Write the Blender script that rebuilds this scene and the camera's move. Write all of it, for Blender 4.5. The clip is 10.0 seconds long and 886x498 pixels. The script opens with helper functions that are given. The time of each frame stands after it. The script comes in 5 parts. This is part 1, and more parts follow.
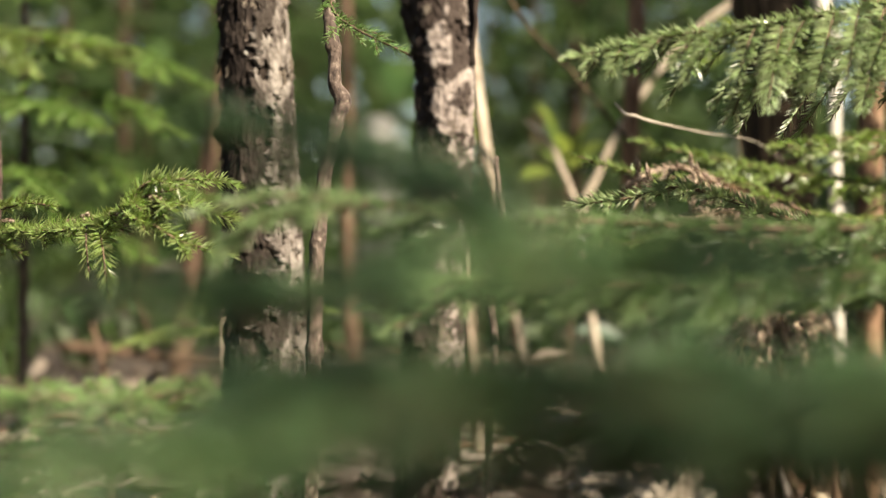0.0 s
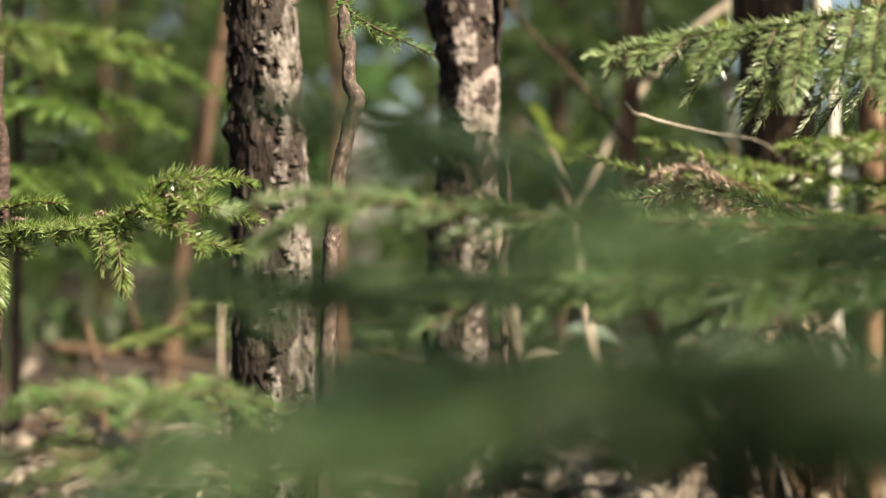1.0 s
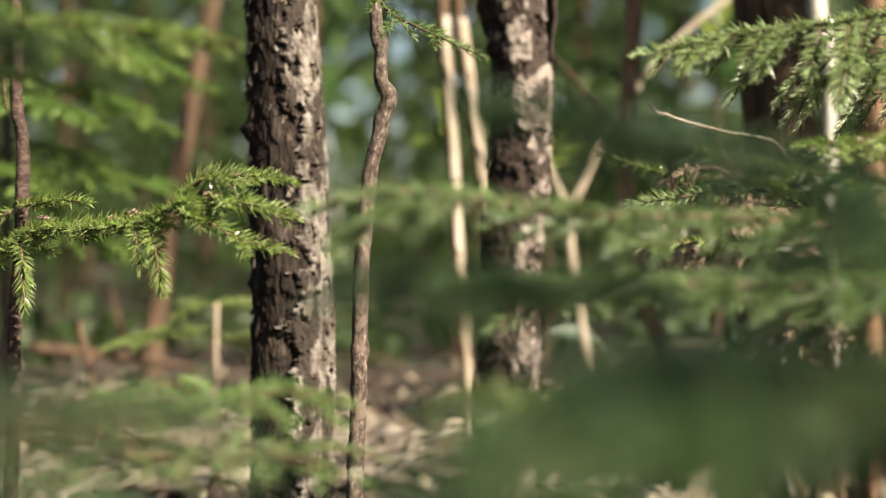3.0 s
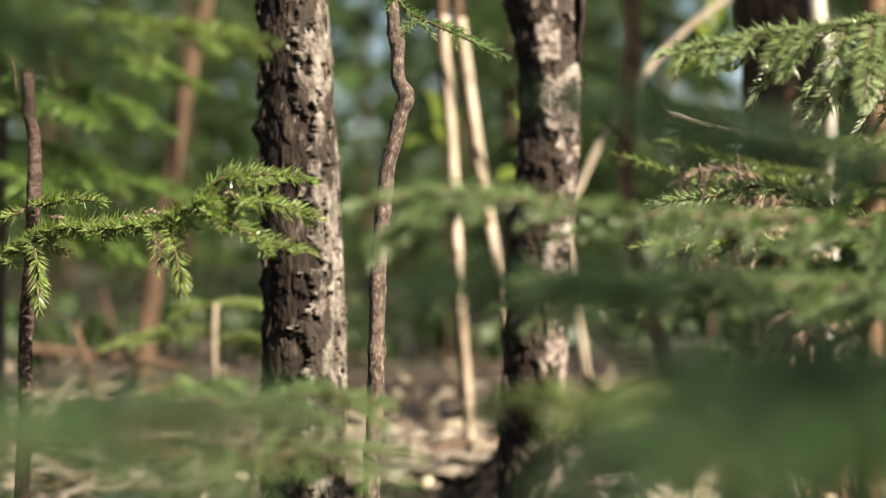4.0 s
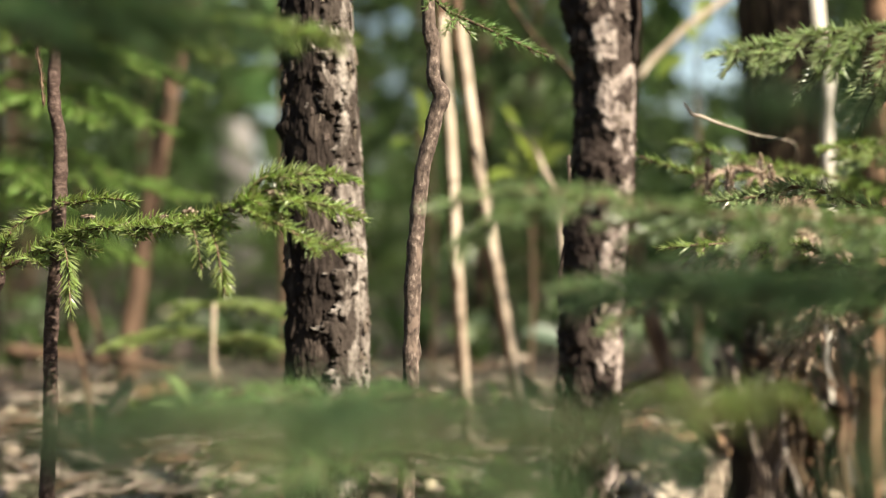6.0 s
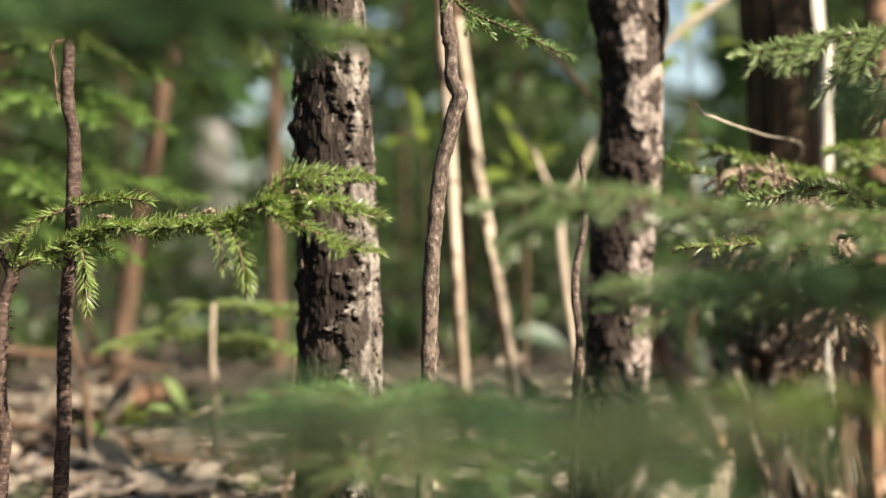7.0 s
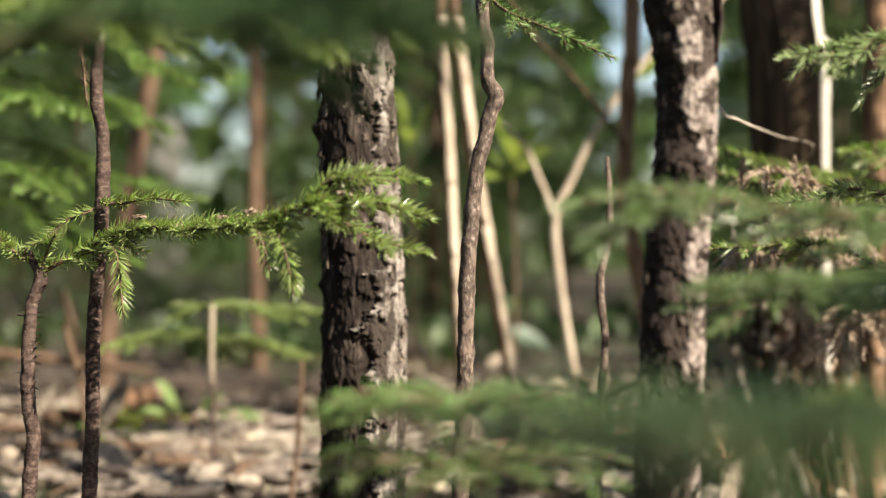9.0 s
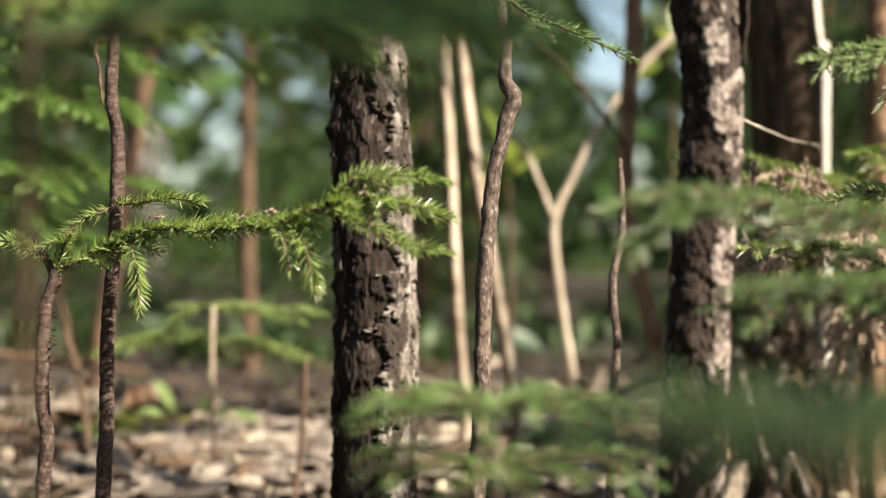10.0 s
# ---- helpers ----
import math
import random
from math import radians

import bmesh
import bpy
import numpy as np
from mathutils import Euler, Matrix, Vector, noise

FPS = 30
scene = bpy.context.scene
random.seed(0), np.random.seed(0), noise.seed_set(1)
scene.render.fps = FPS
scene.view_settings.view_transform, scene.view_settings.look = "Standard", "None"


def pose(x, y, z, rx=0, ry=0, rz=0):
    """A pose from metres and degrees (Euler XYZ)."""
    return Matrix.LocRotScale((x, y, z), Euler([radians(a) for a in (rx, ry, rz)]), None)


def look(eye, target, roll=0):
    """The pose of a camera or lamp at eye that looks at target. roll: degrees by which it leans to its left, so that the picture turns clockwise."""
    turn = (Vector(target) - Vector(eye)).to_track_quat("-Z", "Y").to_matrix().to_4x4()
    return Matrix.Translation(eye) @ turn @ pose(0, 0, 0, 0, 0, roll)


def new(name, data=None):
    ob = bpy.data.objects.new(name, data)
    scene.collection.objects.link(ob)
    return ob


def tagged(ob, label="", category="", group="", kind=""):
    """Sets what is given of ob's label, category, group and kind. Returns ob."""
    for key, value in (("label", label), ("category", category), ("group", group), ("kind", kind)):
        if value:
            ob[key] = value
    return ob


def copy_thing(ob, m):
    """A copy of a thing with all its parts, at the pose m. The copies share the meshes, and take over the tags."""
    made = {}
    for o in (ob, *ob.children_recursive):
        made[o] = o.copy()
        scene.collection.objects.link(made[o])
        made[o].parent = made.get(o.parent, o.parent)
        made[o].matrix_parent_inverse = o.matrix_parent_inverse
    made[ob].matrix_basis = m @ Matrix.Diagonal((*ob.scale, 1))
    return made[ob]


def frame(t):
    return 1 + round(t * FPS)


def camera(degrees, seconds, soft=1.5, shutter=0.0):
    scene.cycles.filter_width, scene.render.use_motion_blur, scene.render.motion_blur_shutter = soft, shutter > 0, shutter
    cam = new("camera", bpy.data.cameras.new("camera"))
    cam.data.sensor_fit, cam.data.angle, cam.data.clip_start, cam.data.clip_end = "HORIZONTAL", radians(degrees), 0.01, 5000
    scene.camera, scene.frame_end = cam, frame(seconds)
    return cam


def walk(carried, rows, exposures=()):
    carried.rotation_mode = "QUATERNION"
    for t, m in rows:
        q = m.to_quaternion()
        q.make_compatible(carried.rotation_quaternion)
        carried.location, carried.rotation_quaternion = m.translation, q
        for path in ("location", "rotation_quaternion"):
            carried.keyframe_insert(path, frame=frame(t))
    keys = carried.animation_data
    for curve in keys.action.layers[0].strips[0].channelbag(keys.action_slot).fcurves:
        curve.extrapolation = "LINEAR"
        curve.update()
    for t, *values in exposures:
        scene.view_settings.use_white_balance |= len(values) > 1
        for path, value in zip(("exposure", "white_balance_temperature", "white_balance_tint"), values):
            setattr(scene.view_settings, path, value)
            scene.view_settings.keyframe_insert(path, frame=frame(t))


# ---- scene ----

# ---------------------------------------------------------------- camera
cam = camera(32.5, 10.0, soft=1.2)
cam.data.dof.use_dof = True
cam.data.dof.focus_distance = 1.552
cam.data.dof.aperture_fstop = 2.55
# seconds, x, y, z, yaw, pitch, roll
ROWS = [
    (0.0, 0.0000, 0.0000, 0.6137, 0.000, 0.000, 0.000),
    (1.0, -0.0432, 0.0074, 0.6111, -1.010, 0.066, -0.089),
    (2.0, -0.0881, 0.0145, 0.6099, -2.041, 0.093, -0.104),
    (3.0, -0.1328, 0.0215, 0.6092, -3.048, 0.111, -0.117),
    (4.0, -0.1770, 0.0286, 0.6086, -4.026, 0.130, -0.151),
    (5.0, -0.2209, 0.0357, 0.6081, -4.989, 0.152, -0.197),
    (6.0, -0.2652, 0.0429, 0.6075, -5.959, 0.175, -0.233),
    (7.0, -0.3102, 0.0501, 0.6071, -6.952, 0.195, -0.243),
    (8.0, -0.3555, 0.0572, 0.6067, -7.957, 0.216, -0.235),
    (9.0, -0.3996, 0.0644, 0.6061, -8.927, 0.253, -0.262),
    (10.0, -0.4392, 0.0719, 0.6047, -9.761, 0.338, -0.437),
]
walk(cam, [(t, pose(x, y, z, 90 + pitch, roll, yaw)) for t, x, y, z, yaw, pitch, roll in ROWS],
     exposures=[(0.0, 1.30, 7400, 9.5), (10.0, 1.39, 7100, 10)])

# ---------------------------------------------------------------- light
SUN_TO = Vector((0.537, -0.576, 0.616)).normalized()
world = bpy.data.worlds.new("sky")
scene.world = world
world.use_nodes = True
wn = world.node_tree.nodes
sky = wn.new("ShaderNodeTexSky")
sky.sky_type = "NISHITA"
sky.sun_disc = False
sky.sun_elevation = math.asin(SUN_TO.z)
sky.sun_rotation = math.atan2(SUN_TO.x, SUN_TO.y)
wn["Background"].inputs["Strength"].default_value = 0.07
world.node_tree.links.new(sky.outputs["Color"], wn["Background"].inputs["Color"])
sun = new("sun", bpy.data.lights.new("sun", "SUN"))
sun.data.energy = 5.0
sun.data.angle = radians(0.5)
sun.data.color = (1.0, 0.93, 0.82)
sun.matrix_world = look(SUN_TO * 30, (0, 0, 0))


# ---------------------------------------------------------------- materials
def material(name, colours, size=40.0, stretch=(1, 1, 1), rough=0.8, bump=0.4, depth=0.002, coarse=None,
             coarse_size=6.0, coarse_at=(0.5, 0.6), through_light=0.0, island=0.0, per_object=0.0, spec=0.3):
    """Noise-coloured surface. colours: stops (place, rgb). coarse: a second colour in large patches.
    island: how far each loose piece differs in brightness; through_light: share of light let through."""
    m = bpy.data.materials.new(name)
    m.use_nodes = True
    t = m.node_tree
    n, link = t.nodes, t.links.new
    bsdf = n["Principled BSDF"]
    coord = n.new("ShaderNodeTexCoord")
    mapping = n.new("ShaderNodeMapping")
    mapping.inputs["Scale"].default_value = stretch
    link(coord.outputs["Object"], mapping.inputs["Vector"])
    fine = n.new("ShaderNodeTexNoise")
    fine.inputs["Scale"].default_value = size
    fine.inputs["Detail"].default_value = 6
    fine.inputs["Roughness"].default_value = 0.62
    link(mapping.outputs["Vector"], fine.inputs["Vector"])
    ramp = n.new("ShaderNodeValToRGB")
    stops = ramp.color_ramp.elements
    while len(stops) < len(colours):
        stops.new(0.5)
    for stop, (at, rgb) in zip(stops, colours):
        stop.position, stop.color = at, (*rgb, 1)
    link(fine.outputs["Fac"], ramp.inputs["Fac"])
    out = ramp.outputs["Color"]
    if coarse:
        patch = n.new("ShaderNodeTexNoise")
        patch.inputs["Scale"].default_value = coarse_size
        patch.inputs["Detail"].default_value = 5
        link(mapping.outputs["Vector"], patch.inputs["Vector"])
        edge = n.new("ShaderNodeMapRange")
        edge.inputs["From Min"].default_value, edge.inputs["From Max"].default_value = coarse_at
        link(patch.outputs["Fac"], edge.inputs["Value"])
        mix = n.new("ShaderNodeMix")
        mix.data_type = "RGBA"
        link(edge.outputs["Result"], mix.inputs["Factor"])
        link(out, mix.inputs["A"])
        mix.inputs["B"].default_value = (*coarse, 1)
        out = mix.outputs["Result"]
    if island or per_object:
        if island:
            src = n.new("ShaderNodeNewGeometry").outputs["Random Per Island"]
        else:
            src = n.new("ShaderNodeObjectInfo").outputs["Random"]
        amount = island or per_object
        span = n.new("ShaderNodeMapRange")
        span.inputs["To Min"].default_value, span.inputs["To Max"].default_value = 1 - amount, 1 + amount
        link(src, span.inputs["Value"])
        hsv = n.new("ShaderNodeHueSaturation")
        link(out, hsv.inputs["Color"])
        link(span.outputs["Result"], hsv.inputs["Value"])
        hue = n.new("ShaderNodeMapRange")
        hue.inputs["To Min"].default_value, hue.inputs["To Max"].default_value = 0.5 - amount * 0.05, 0.5 + amount * 0.05
        link(src, hue.inputs["Value"])
        link(hue.outputs["Result"], hsv.inputs["Hue"])
        out = hsv.outputs["Color"]
    link(out, bsdf.inputs["Base Color"])
    bsdf.inputs["Roughness"].default_value = rough
    bsdf.inputs["Specular IOR Level"].default_value = spec
    if bump:
        b = n.new("ShaderNodeBump")
        b.inputs["Strength"].default_value = bump
        b.inputs["Distance"].default_value = depth
        link(fine.outputs["Fac"], b.inputs["Height"])
        link(b.outputs["Normal"], bsdf.inputs["Normal"])
    if through_light:
        glow = n.new("ShaderNodeBsdfTranslucent")
        warm = n.new("ShaderNodeHueSaturation")
        warm.inputs["Value"].default_value = 1.7
        warm.inputs["Hue"].default_value = 0.485
        link(out, warm.inputs["Color"])
        link(warm.outputs["Color"], glow.inputs["Color"])
        both = n.new("ShaderNodeMixShader")
        both.inputs["Fac"].default_value = through_light
        link(bsdf.outputs["BSDF"], both.inputs[1])
        link(glow.outputs["BSDF"], both.inputs[2])
        link(both.outputs["Shader"], n["Material Output"].inputs["Surface"])
    return m


# darkened base colour also stands for the shade on the rough trunk's left
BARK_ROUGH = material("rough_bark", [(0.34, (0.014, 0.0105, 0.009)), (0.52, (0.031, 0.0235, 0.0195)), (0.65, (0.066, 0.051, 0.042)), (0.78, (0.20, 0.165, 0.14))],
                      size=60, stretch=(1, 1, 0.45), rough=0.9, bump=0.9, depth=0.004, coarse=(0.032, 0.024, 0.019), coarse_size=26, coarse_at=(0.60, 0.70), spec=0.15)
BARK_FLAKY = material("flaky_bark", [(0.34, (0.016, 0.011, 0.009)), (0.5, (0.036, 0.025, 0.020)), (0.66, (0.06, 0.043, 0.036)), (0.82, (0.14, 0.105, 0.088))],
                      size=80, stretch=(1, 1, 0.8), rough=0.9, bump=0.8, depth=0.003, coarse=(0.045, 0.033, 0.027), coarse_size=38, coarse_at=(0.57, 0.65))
# pale torn bark, laid only where the sun strikes the rough trunk
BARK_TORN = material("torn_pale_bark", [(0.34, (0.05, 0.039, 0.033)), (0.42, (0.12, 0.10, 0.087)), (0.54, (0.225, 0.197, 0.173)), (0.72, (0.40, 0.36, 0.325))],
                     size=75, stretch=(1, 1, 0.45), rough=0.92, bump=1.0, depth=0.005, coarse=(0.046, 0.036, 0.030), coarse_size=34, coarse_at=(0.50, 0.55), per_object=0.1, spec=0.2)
LICHEN = material("pale_lichen", [(0.35, (0.26, 0.235, 0.20)), (0.6, (0.52, 0.48, 0.42))], size=160, rough=0.95, bump=0.8, depth=0.002, spec=0.1)
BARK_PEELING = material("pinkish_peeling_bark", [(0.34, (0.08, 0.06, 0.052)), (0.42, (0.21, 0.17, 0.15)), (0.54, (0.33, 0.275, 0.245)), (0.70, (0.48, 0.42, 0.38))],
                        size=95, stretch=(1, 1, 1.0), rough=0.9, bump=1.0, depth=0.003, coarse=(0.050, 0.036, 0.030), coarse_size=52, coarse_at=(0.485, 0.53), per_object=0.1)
BARK_SAPLING = material("sapling_bark", [(0.34, (0.035, 0.025, 0.021)), (0.55, (0.125, 0.092, 0.075)), (0.72, (0.36, 0.29, 0.24))],
                        size=180, stretch=(1, 1, 0.7), rough=0.85, bump=0.9, depth=0.0015, coarse=(0.17, 0.125, 0.1), coarse_size=60, coarse_at=(0.55, 0.62))
BARK_RED = material("red_brown_bark", [(0.36, (0.034, 0.021, 0.017)), (0.53, (0.076, 0.049, 0.040)), (0.70, (0.185, 0.132, 0.11))],
                    size=150, stretch=(1, 1, 1.6), rough=0.85, bump=0.9, depth=0.0016, coarse=(0.105, 0.072, 0.060), coarse_size=70, coarse_at=(0.56, 0.66))
BARK_DARK = material("dark_bark", [(0.3, (0.012, 0.008, 0.005)), (0.52, (0.05, 0.033, 0.019)), (0.75, (0.16, 0.108, 0.062))],
                     size=60, stretch=(1, 1, 0.06), rough=0.9, bump=0.8, depth=0.006)
BARK_PALE = material("pale_bark", [(0.3, (0.30, 0.235, 0.175)), (0.55, (0.50, 0.415, 0.32)), (0.75, (0.66, 0.58, 0.475))],
                     size=60, stretch=(1, 1, 0.15), rough=0.7, bump=0.4, depth=0.002, coarse=(0.2, 0.13, 0.085), coarse_size=9, coarse_at=(0.58, 0.68))
BARK_BROWN = material("brown_bark", [(0.3, (0.06, 0.038, 0.025)), (0.6, (0.145, 0.09, 0.058)), (0.8, (0.27, 0.18, 0.12))],
                      size=40, stretch=(1, 1, 0.3), rough=0.85, bump=0.6, depth=0.004)
BARK_WHITE = material("white_bark", [(0.3, (0.5, 0.46, 0.4)), (0.6, (0.68, 0.64, 0.57)), (0.8, (0.78, 0.75, 0.68))],
                      size=30, stretch=(1, 1, 2.5), rough=0.7, bump=0.3, coarse=(0.3, 0.26, 0.21), coarse_size=12, coarse_at=(0.66, 0.74))
BARK_GREY = material("pale_grey_bark", [(0.35, (0.035, 0.033, 0.03)), (0.5, (0.13, 0.123, 0.115)), (0.68, (0.36, 0.34, 0.32))],
                     size=3.5, stretch=(1, 1, 0.5), rough=0.85, bump=0.5, depth=0.02)
BARK_ORANGE = material("orange_brown_bark", [(0.3, (0.10, 0.055, 0.032)), (0.55, (0.24, 0.145, 0.088)), (0.8, (0.42, 0.30, 0.21))],
                       size=50, stretch=(1, 1, 0.4), rough=0.85, bump=0.6, depth=0.003)
TWIG = material("twig_wood", [(0.3, (0.07, 0.045, 0.03)), (0.6, (0.17, 0.115, 0.075)), (0.8, (0.28, 0.2, 0.14))], size=220, rough=0.85, bump=0.5, depth=0.0006)
TWIG_GREY = material("grey_twig_wood", [(0.3, (0.3, 0.25, 0.19)), (0.6, (0.52, 0.46, 0.38)), (0.8, (0.66, 0.6, 0.52))], size=160, rough=0.8, bump=0.5, depth=0.0006)
NEEDLE = material("spruce_needle", [(0.3, (0.225, 0.29, 0.11)), (0.6, (0.335, 0.415, 0.17)), (0.8, (0.49, 0.55, 0.31))],
                  size=25, rough=0.28, bump=0, through_light=0.55, island=0.4, spec=0.8)
# bluer, darker needles: skylit shade on the near boughs put into the colour
NEEDLE_SHADE_BLUE = material("shaded_blue_green_needle", [(0.3, (0.120, 0.215, 0.089)), (0.6, (0.180, 0.30, 0.126)), (0.8, (0.262, 0.385, 0.182))],
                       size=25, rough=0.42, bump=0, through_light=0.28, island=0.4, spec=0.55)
NEEDLE_SILVER = material("silvery_needle", [(0.3, (0.155, 0.225, 0.10)), (0.6, (0.235, 0.32, 0.15)), (0.8, (0.34, 0.42, 0.23))],
                         size=25, rough=0.34, bump=0, through_light=0.40, island=0.4, spec=0.7)
# brighter needle colour standing in for sunlight on the broad bough
NEEDLE_SUNLIT = material("sunlit_needle", [(0.3, (0.25, 0.315, 0.165)), (0.6, (0.35, 0.42, 0.23)), (0.8, (0.49, 0.55, 0.36))],
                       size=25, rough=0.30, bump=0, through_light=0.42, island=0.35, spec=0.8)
NEEDLE_FRESH = material("fresh_needle", [(0.3, (0.118, 0.21, 0.048)), (0.6, (0.18, 0.285, 0.072)), (0.8, (0.265, 0.375, 0.12))],
                        size=14, rough=0.45, bump=0, through_light=0.35, island=0.35, spec=0.4)
NEEDLE_DEAD = material("dead_needle", [(0.3, (0.26, 0.185, 0.135)), (0.6, (0.52, 0.41, 0.32)), (0.8, (0.68, 0.58, 0.49))],
                       size=30, rough=0.7, bump=0, through_light=0.12, island=0.4)
NEEDLE_GREEN = material("green_needle", [(0.3, (0.15, 0.25, 0.085)), (0.6, (0.225, 0.345, 0.125)), (0.8, (0.32, 0.43, 0.19))],
                        size=25, rough=0.38, bump=0, through_light=0.42, island=0.4, spec=0.6)
NEEDLE_LIGHT = material("light_green_needle", [(0.3, (0.20, 0.275, 0.088)), (0.6, (0.295, 0.37, 0.14)), (0.8, (0.41, 0.475, 0.225))],
                        size=25, rough=0.32, bump=0, through_light=0.42, island=0.35, spec=0.6)
FOLIAGE_FAR = material("woodland_foliage", [(0.3, (0.038, 0.072, 0.024)), (0.55, (0.066, 0.112, 0.031)), (0.8, (0.125, 0.182, 0.047))],
                       size=1.6, rough=0.5, bump=0, through_light=0.35, island=0.4, spec=0.4)
LEAF = material("broad_leaf", [(0.3, (0.065, 0.115, 0.028)), (0.6, (0.10, 0.16, 0.042)), (0.8, (0.15, 0.20, 0.065))],
                size=12, rough=0.4, bump=0.2, through_light=0.35, island=0.3, spec=0.5)
# bluish grey tone stands in for the sky mirrored in the leaf
LEAF_GLOSSY = material("sky_toned_leaf", [(0.3, (0.055, 0.09, 0.055)), (0.6, (0.09, 0.135, 0.09)), (0.8, (0.13, 0.175, 0.13))],
                       size=12, rough=0.45, bump=0.1, through_light=0.25, island=0.2, spec=0.4)
LEAF_YELLOW = material("yellow_green_leaf", [(0.3, (0.11, 0.165, 0.03)), (0.6, (0.175, 0.23, 0.045)), (0.8, (0.26, 0.305, 0.08))],
                       size=14, rough=0.4, bump=0.2, through_light=0.5, island=0.3, spec=0.4)
LEAF_BLADE = material("bright_leaf_blade", [(0.3, (0.15, 0.225, 0.075)), (0.6, (0.22, 0.30, 0.12)), (0.8, (0.32, 0.39, 0.19))],
                      size=18, rough=0.35, bump=0.2, through_light=0.35, island=0.25, spec=0.5)
SOIL = material("forest_soil", [(0.3, (0.022, 0.017, 0.013)), (0.5, (0.055, 0.042, 0.033)), (0.7, (0.12, 0.095, 0.075))],
                size=22, rough=0.95, bump=0.8, depth=0.02, coarse=(0.05, 0.055, 0.03), coarse_size=1.1)
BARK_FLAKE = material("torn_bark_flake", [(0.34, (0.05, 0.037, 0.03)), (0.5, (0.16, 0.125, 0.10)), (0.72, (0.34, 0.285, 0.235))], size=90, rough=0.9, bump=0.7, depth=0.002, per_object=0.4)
BARK_SLAB = material("fallen_bark", [(0.34, (0.07, 0.055, 0.045)), (0.5, (0.22, 0.182, 0.15)), (0.72, (0.50, 0.435, 0.37))],
                     size=30, rough=0.9, bump=0.7, depth=0.003, coarse=(0.13, 0.10, 0.08), coarse_size=14, coarse_at=(0.56, 0.66), per_object=0.3)
BARK_RUST = material("rotten_rust_wood", [(0.32, (0.05, 0.026, 0.015)), (0.55, (0.145, 0.078, 0.045)), (0.78, (0.30, 0.19, 0.115))],
                     size=45, stretch=(1, 1, 0.5), rough=0.9, bump=0.9, depth=0.005, coarse=(0.24, 0.19, 0.15), coarse_size=22, coarse_at=(0.56, 0.66))
# dark duff, also standing for the shadows between the leaves
DUFF = material("needle_duff", [(0.34, (0.02, 0.015, 0.011)), (0.5, (0.05, 0.037, 0.028)), (0.7, (0.13, 0.10, 0.075))],
                size=20, rough=0.9, bump=0.5, depth=0.003, island=0.6)
MOSS = material("moss", [(0.3, (0.10, 0.14, 0.02)), (0.6, (0.17, 0.21, 0.035)), (0.8, (0.25, 0.28, 0.06))],
                size=60, rough=0.8, bump=0.6, depth=0.004, through_light=0.2, island=0.4)
LITTER = material("leaf_litter", [(0.34, (0.07, 0.052, 0.04)), (0.5, (0.24, 0.19, 0.147)), (0.7, (0.60, 0.515, 0.42))],
                  size=14, rough=0.8, bump=0.5, depth=0.003, through_light=0.12, island=0.75)


# ---------------------------------------------------------------- mesh tools
def make(name, verts, quads=None, tris=None, mat=None, parent=None, label="", smooth=True):
    """One mesh object out of vertex, quad and triangle arrays."""
    me = bpy.data.meshes.new(name)
    verts = np.asarray(verts, dtype=np.float32)
    quads = np.zeros((0, 4), np.int32) if quads is None or len(quads) == 0 else np.asarray(quads, np.int32)
    tris = np.zeros((0, 3), np.int32) if tris is None or len(tris) == 0 else np.asarray(tris, np.int32)
    corners = np.concatenate([quads.ravel(), tris.ravel()])
    counts = np.concatenate([np.full(len(quads), 4), np.full(len(tris), 3)]).astype(np.int32)
    me.vertices.add(len(verts))
    me.vertices.foreach_set("co", verts.ravel())
    me.loops.add(len(corners))
    me.loops.foreach_set("vertex_index", corners.astype(np.int32))
    me.polygons.add(len(counts))
    me.polygons.foreach_set("loop_start", (np.cumsum(counts) - counts).astype(np.int32))
    me.polygons.foreach_set("use_smooth", np.full(len(counts), smooth))
    me.update(calc_edges=True)
    if mat:
        me.materials.append(mat)
    ob = new(name, me)
    if parent:
        ob.parent = parent
    if label:
        tagged(ob, label)
    return ob


def thing(name, label, category, group="", kind="", at=(0, 0, 0)):
    ob = new(name)
    ob.location = at
    ob.empty_display_size = 0.05
    return tagged(ob, label, category, group, kind)


def smooth_line(points, step):
    """Points every step metres along a Catmull-Rom curve; columns past the third are carried along."""
    p = np.asarray(points, float)
    p = np.vstack([2 * p[0] - p[1], p, 2 * p[-1] - p[-2]])
    out = []
    for i in range(1, len(p) - 2):
        n = max(1, int(np.linalg.norm((p[i + 1] - p[i])[:3]) / step))
        u = np.linspace(0, 1, n, endpoint=False)[:, None]
        a, b, c, d = p[i - 1], p[i], p[i + 1], p[i + 2]
        out.append(0.5 * (2 * b + (c - a) * u + (2 * a - 5 * b + 4 * c - d) * u ** 2 + (3 * b - a - 3 * c + d) * u ** 3))
    out.append(p[-2][None])
    return np.vstack(out)


def frames(line):
    """Tangent and two normals along a line."""
    t = np.gradient(line[:, :3], axis=0)
    t /= np.linalg.norm(t, axis=1)[:, None] + 1e-12
    ref = np.where(np.abs(t[:, 2:3]) > 0.8, np.array([[1.0, 0, 0]]), np.array([[0, 0, 1.0]]))
    a = np.cross(t, ref)
    a /= np.linalg.norm(a, axis=1)[:, None] + 1e-12
    return t, a, np.cross(t, a)


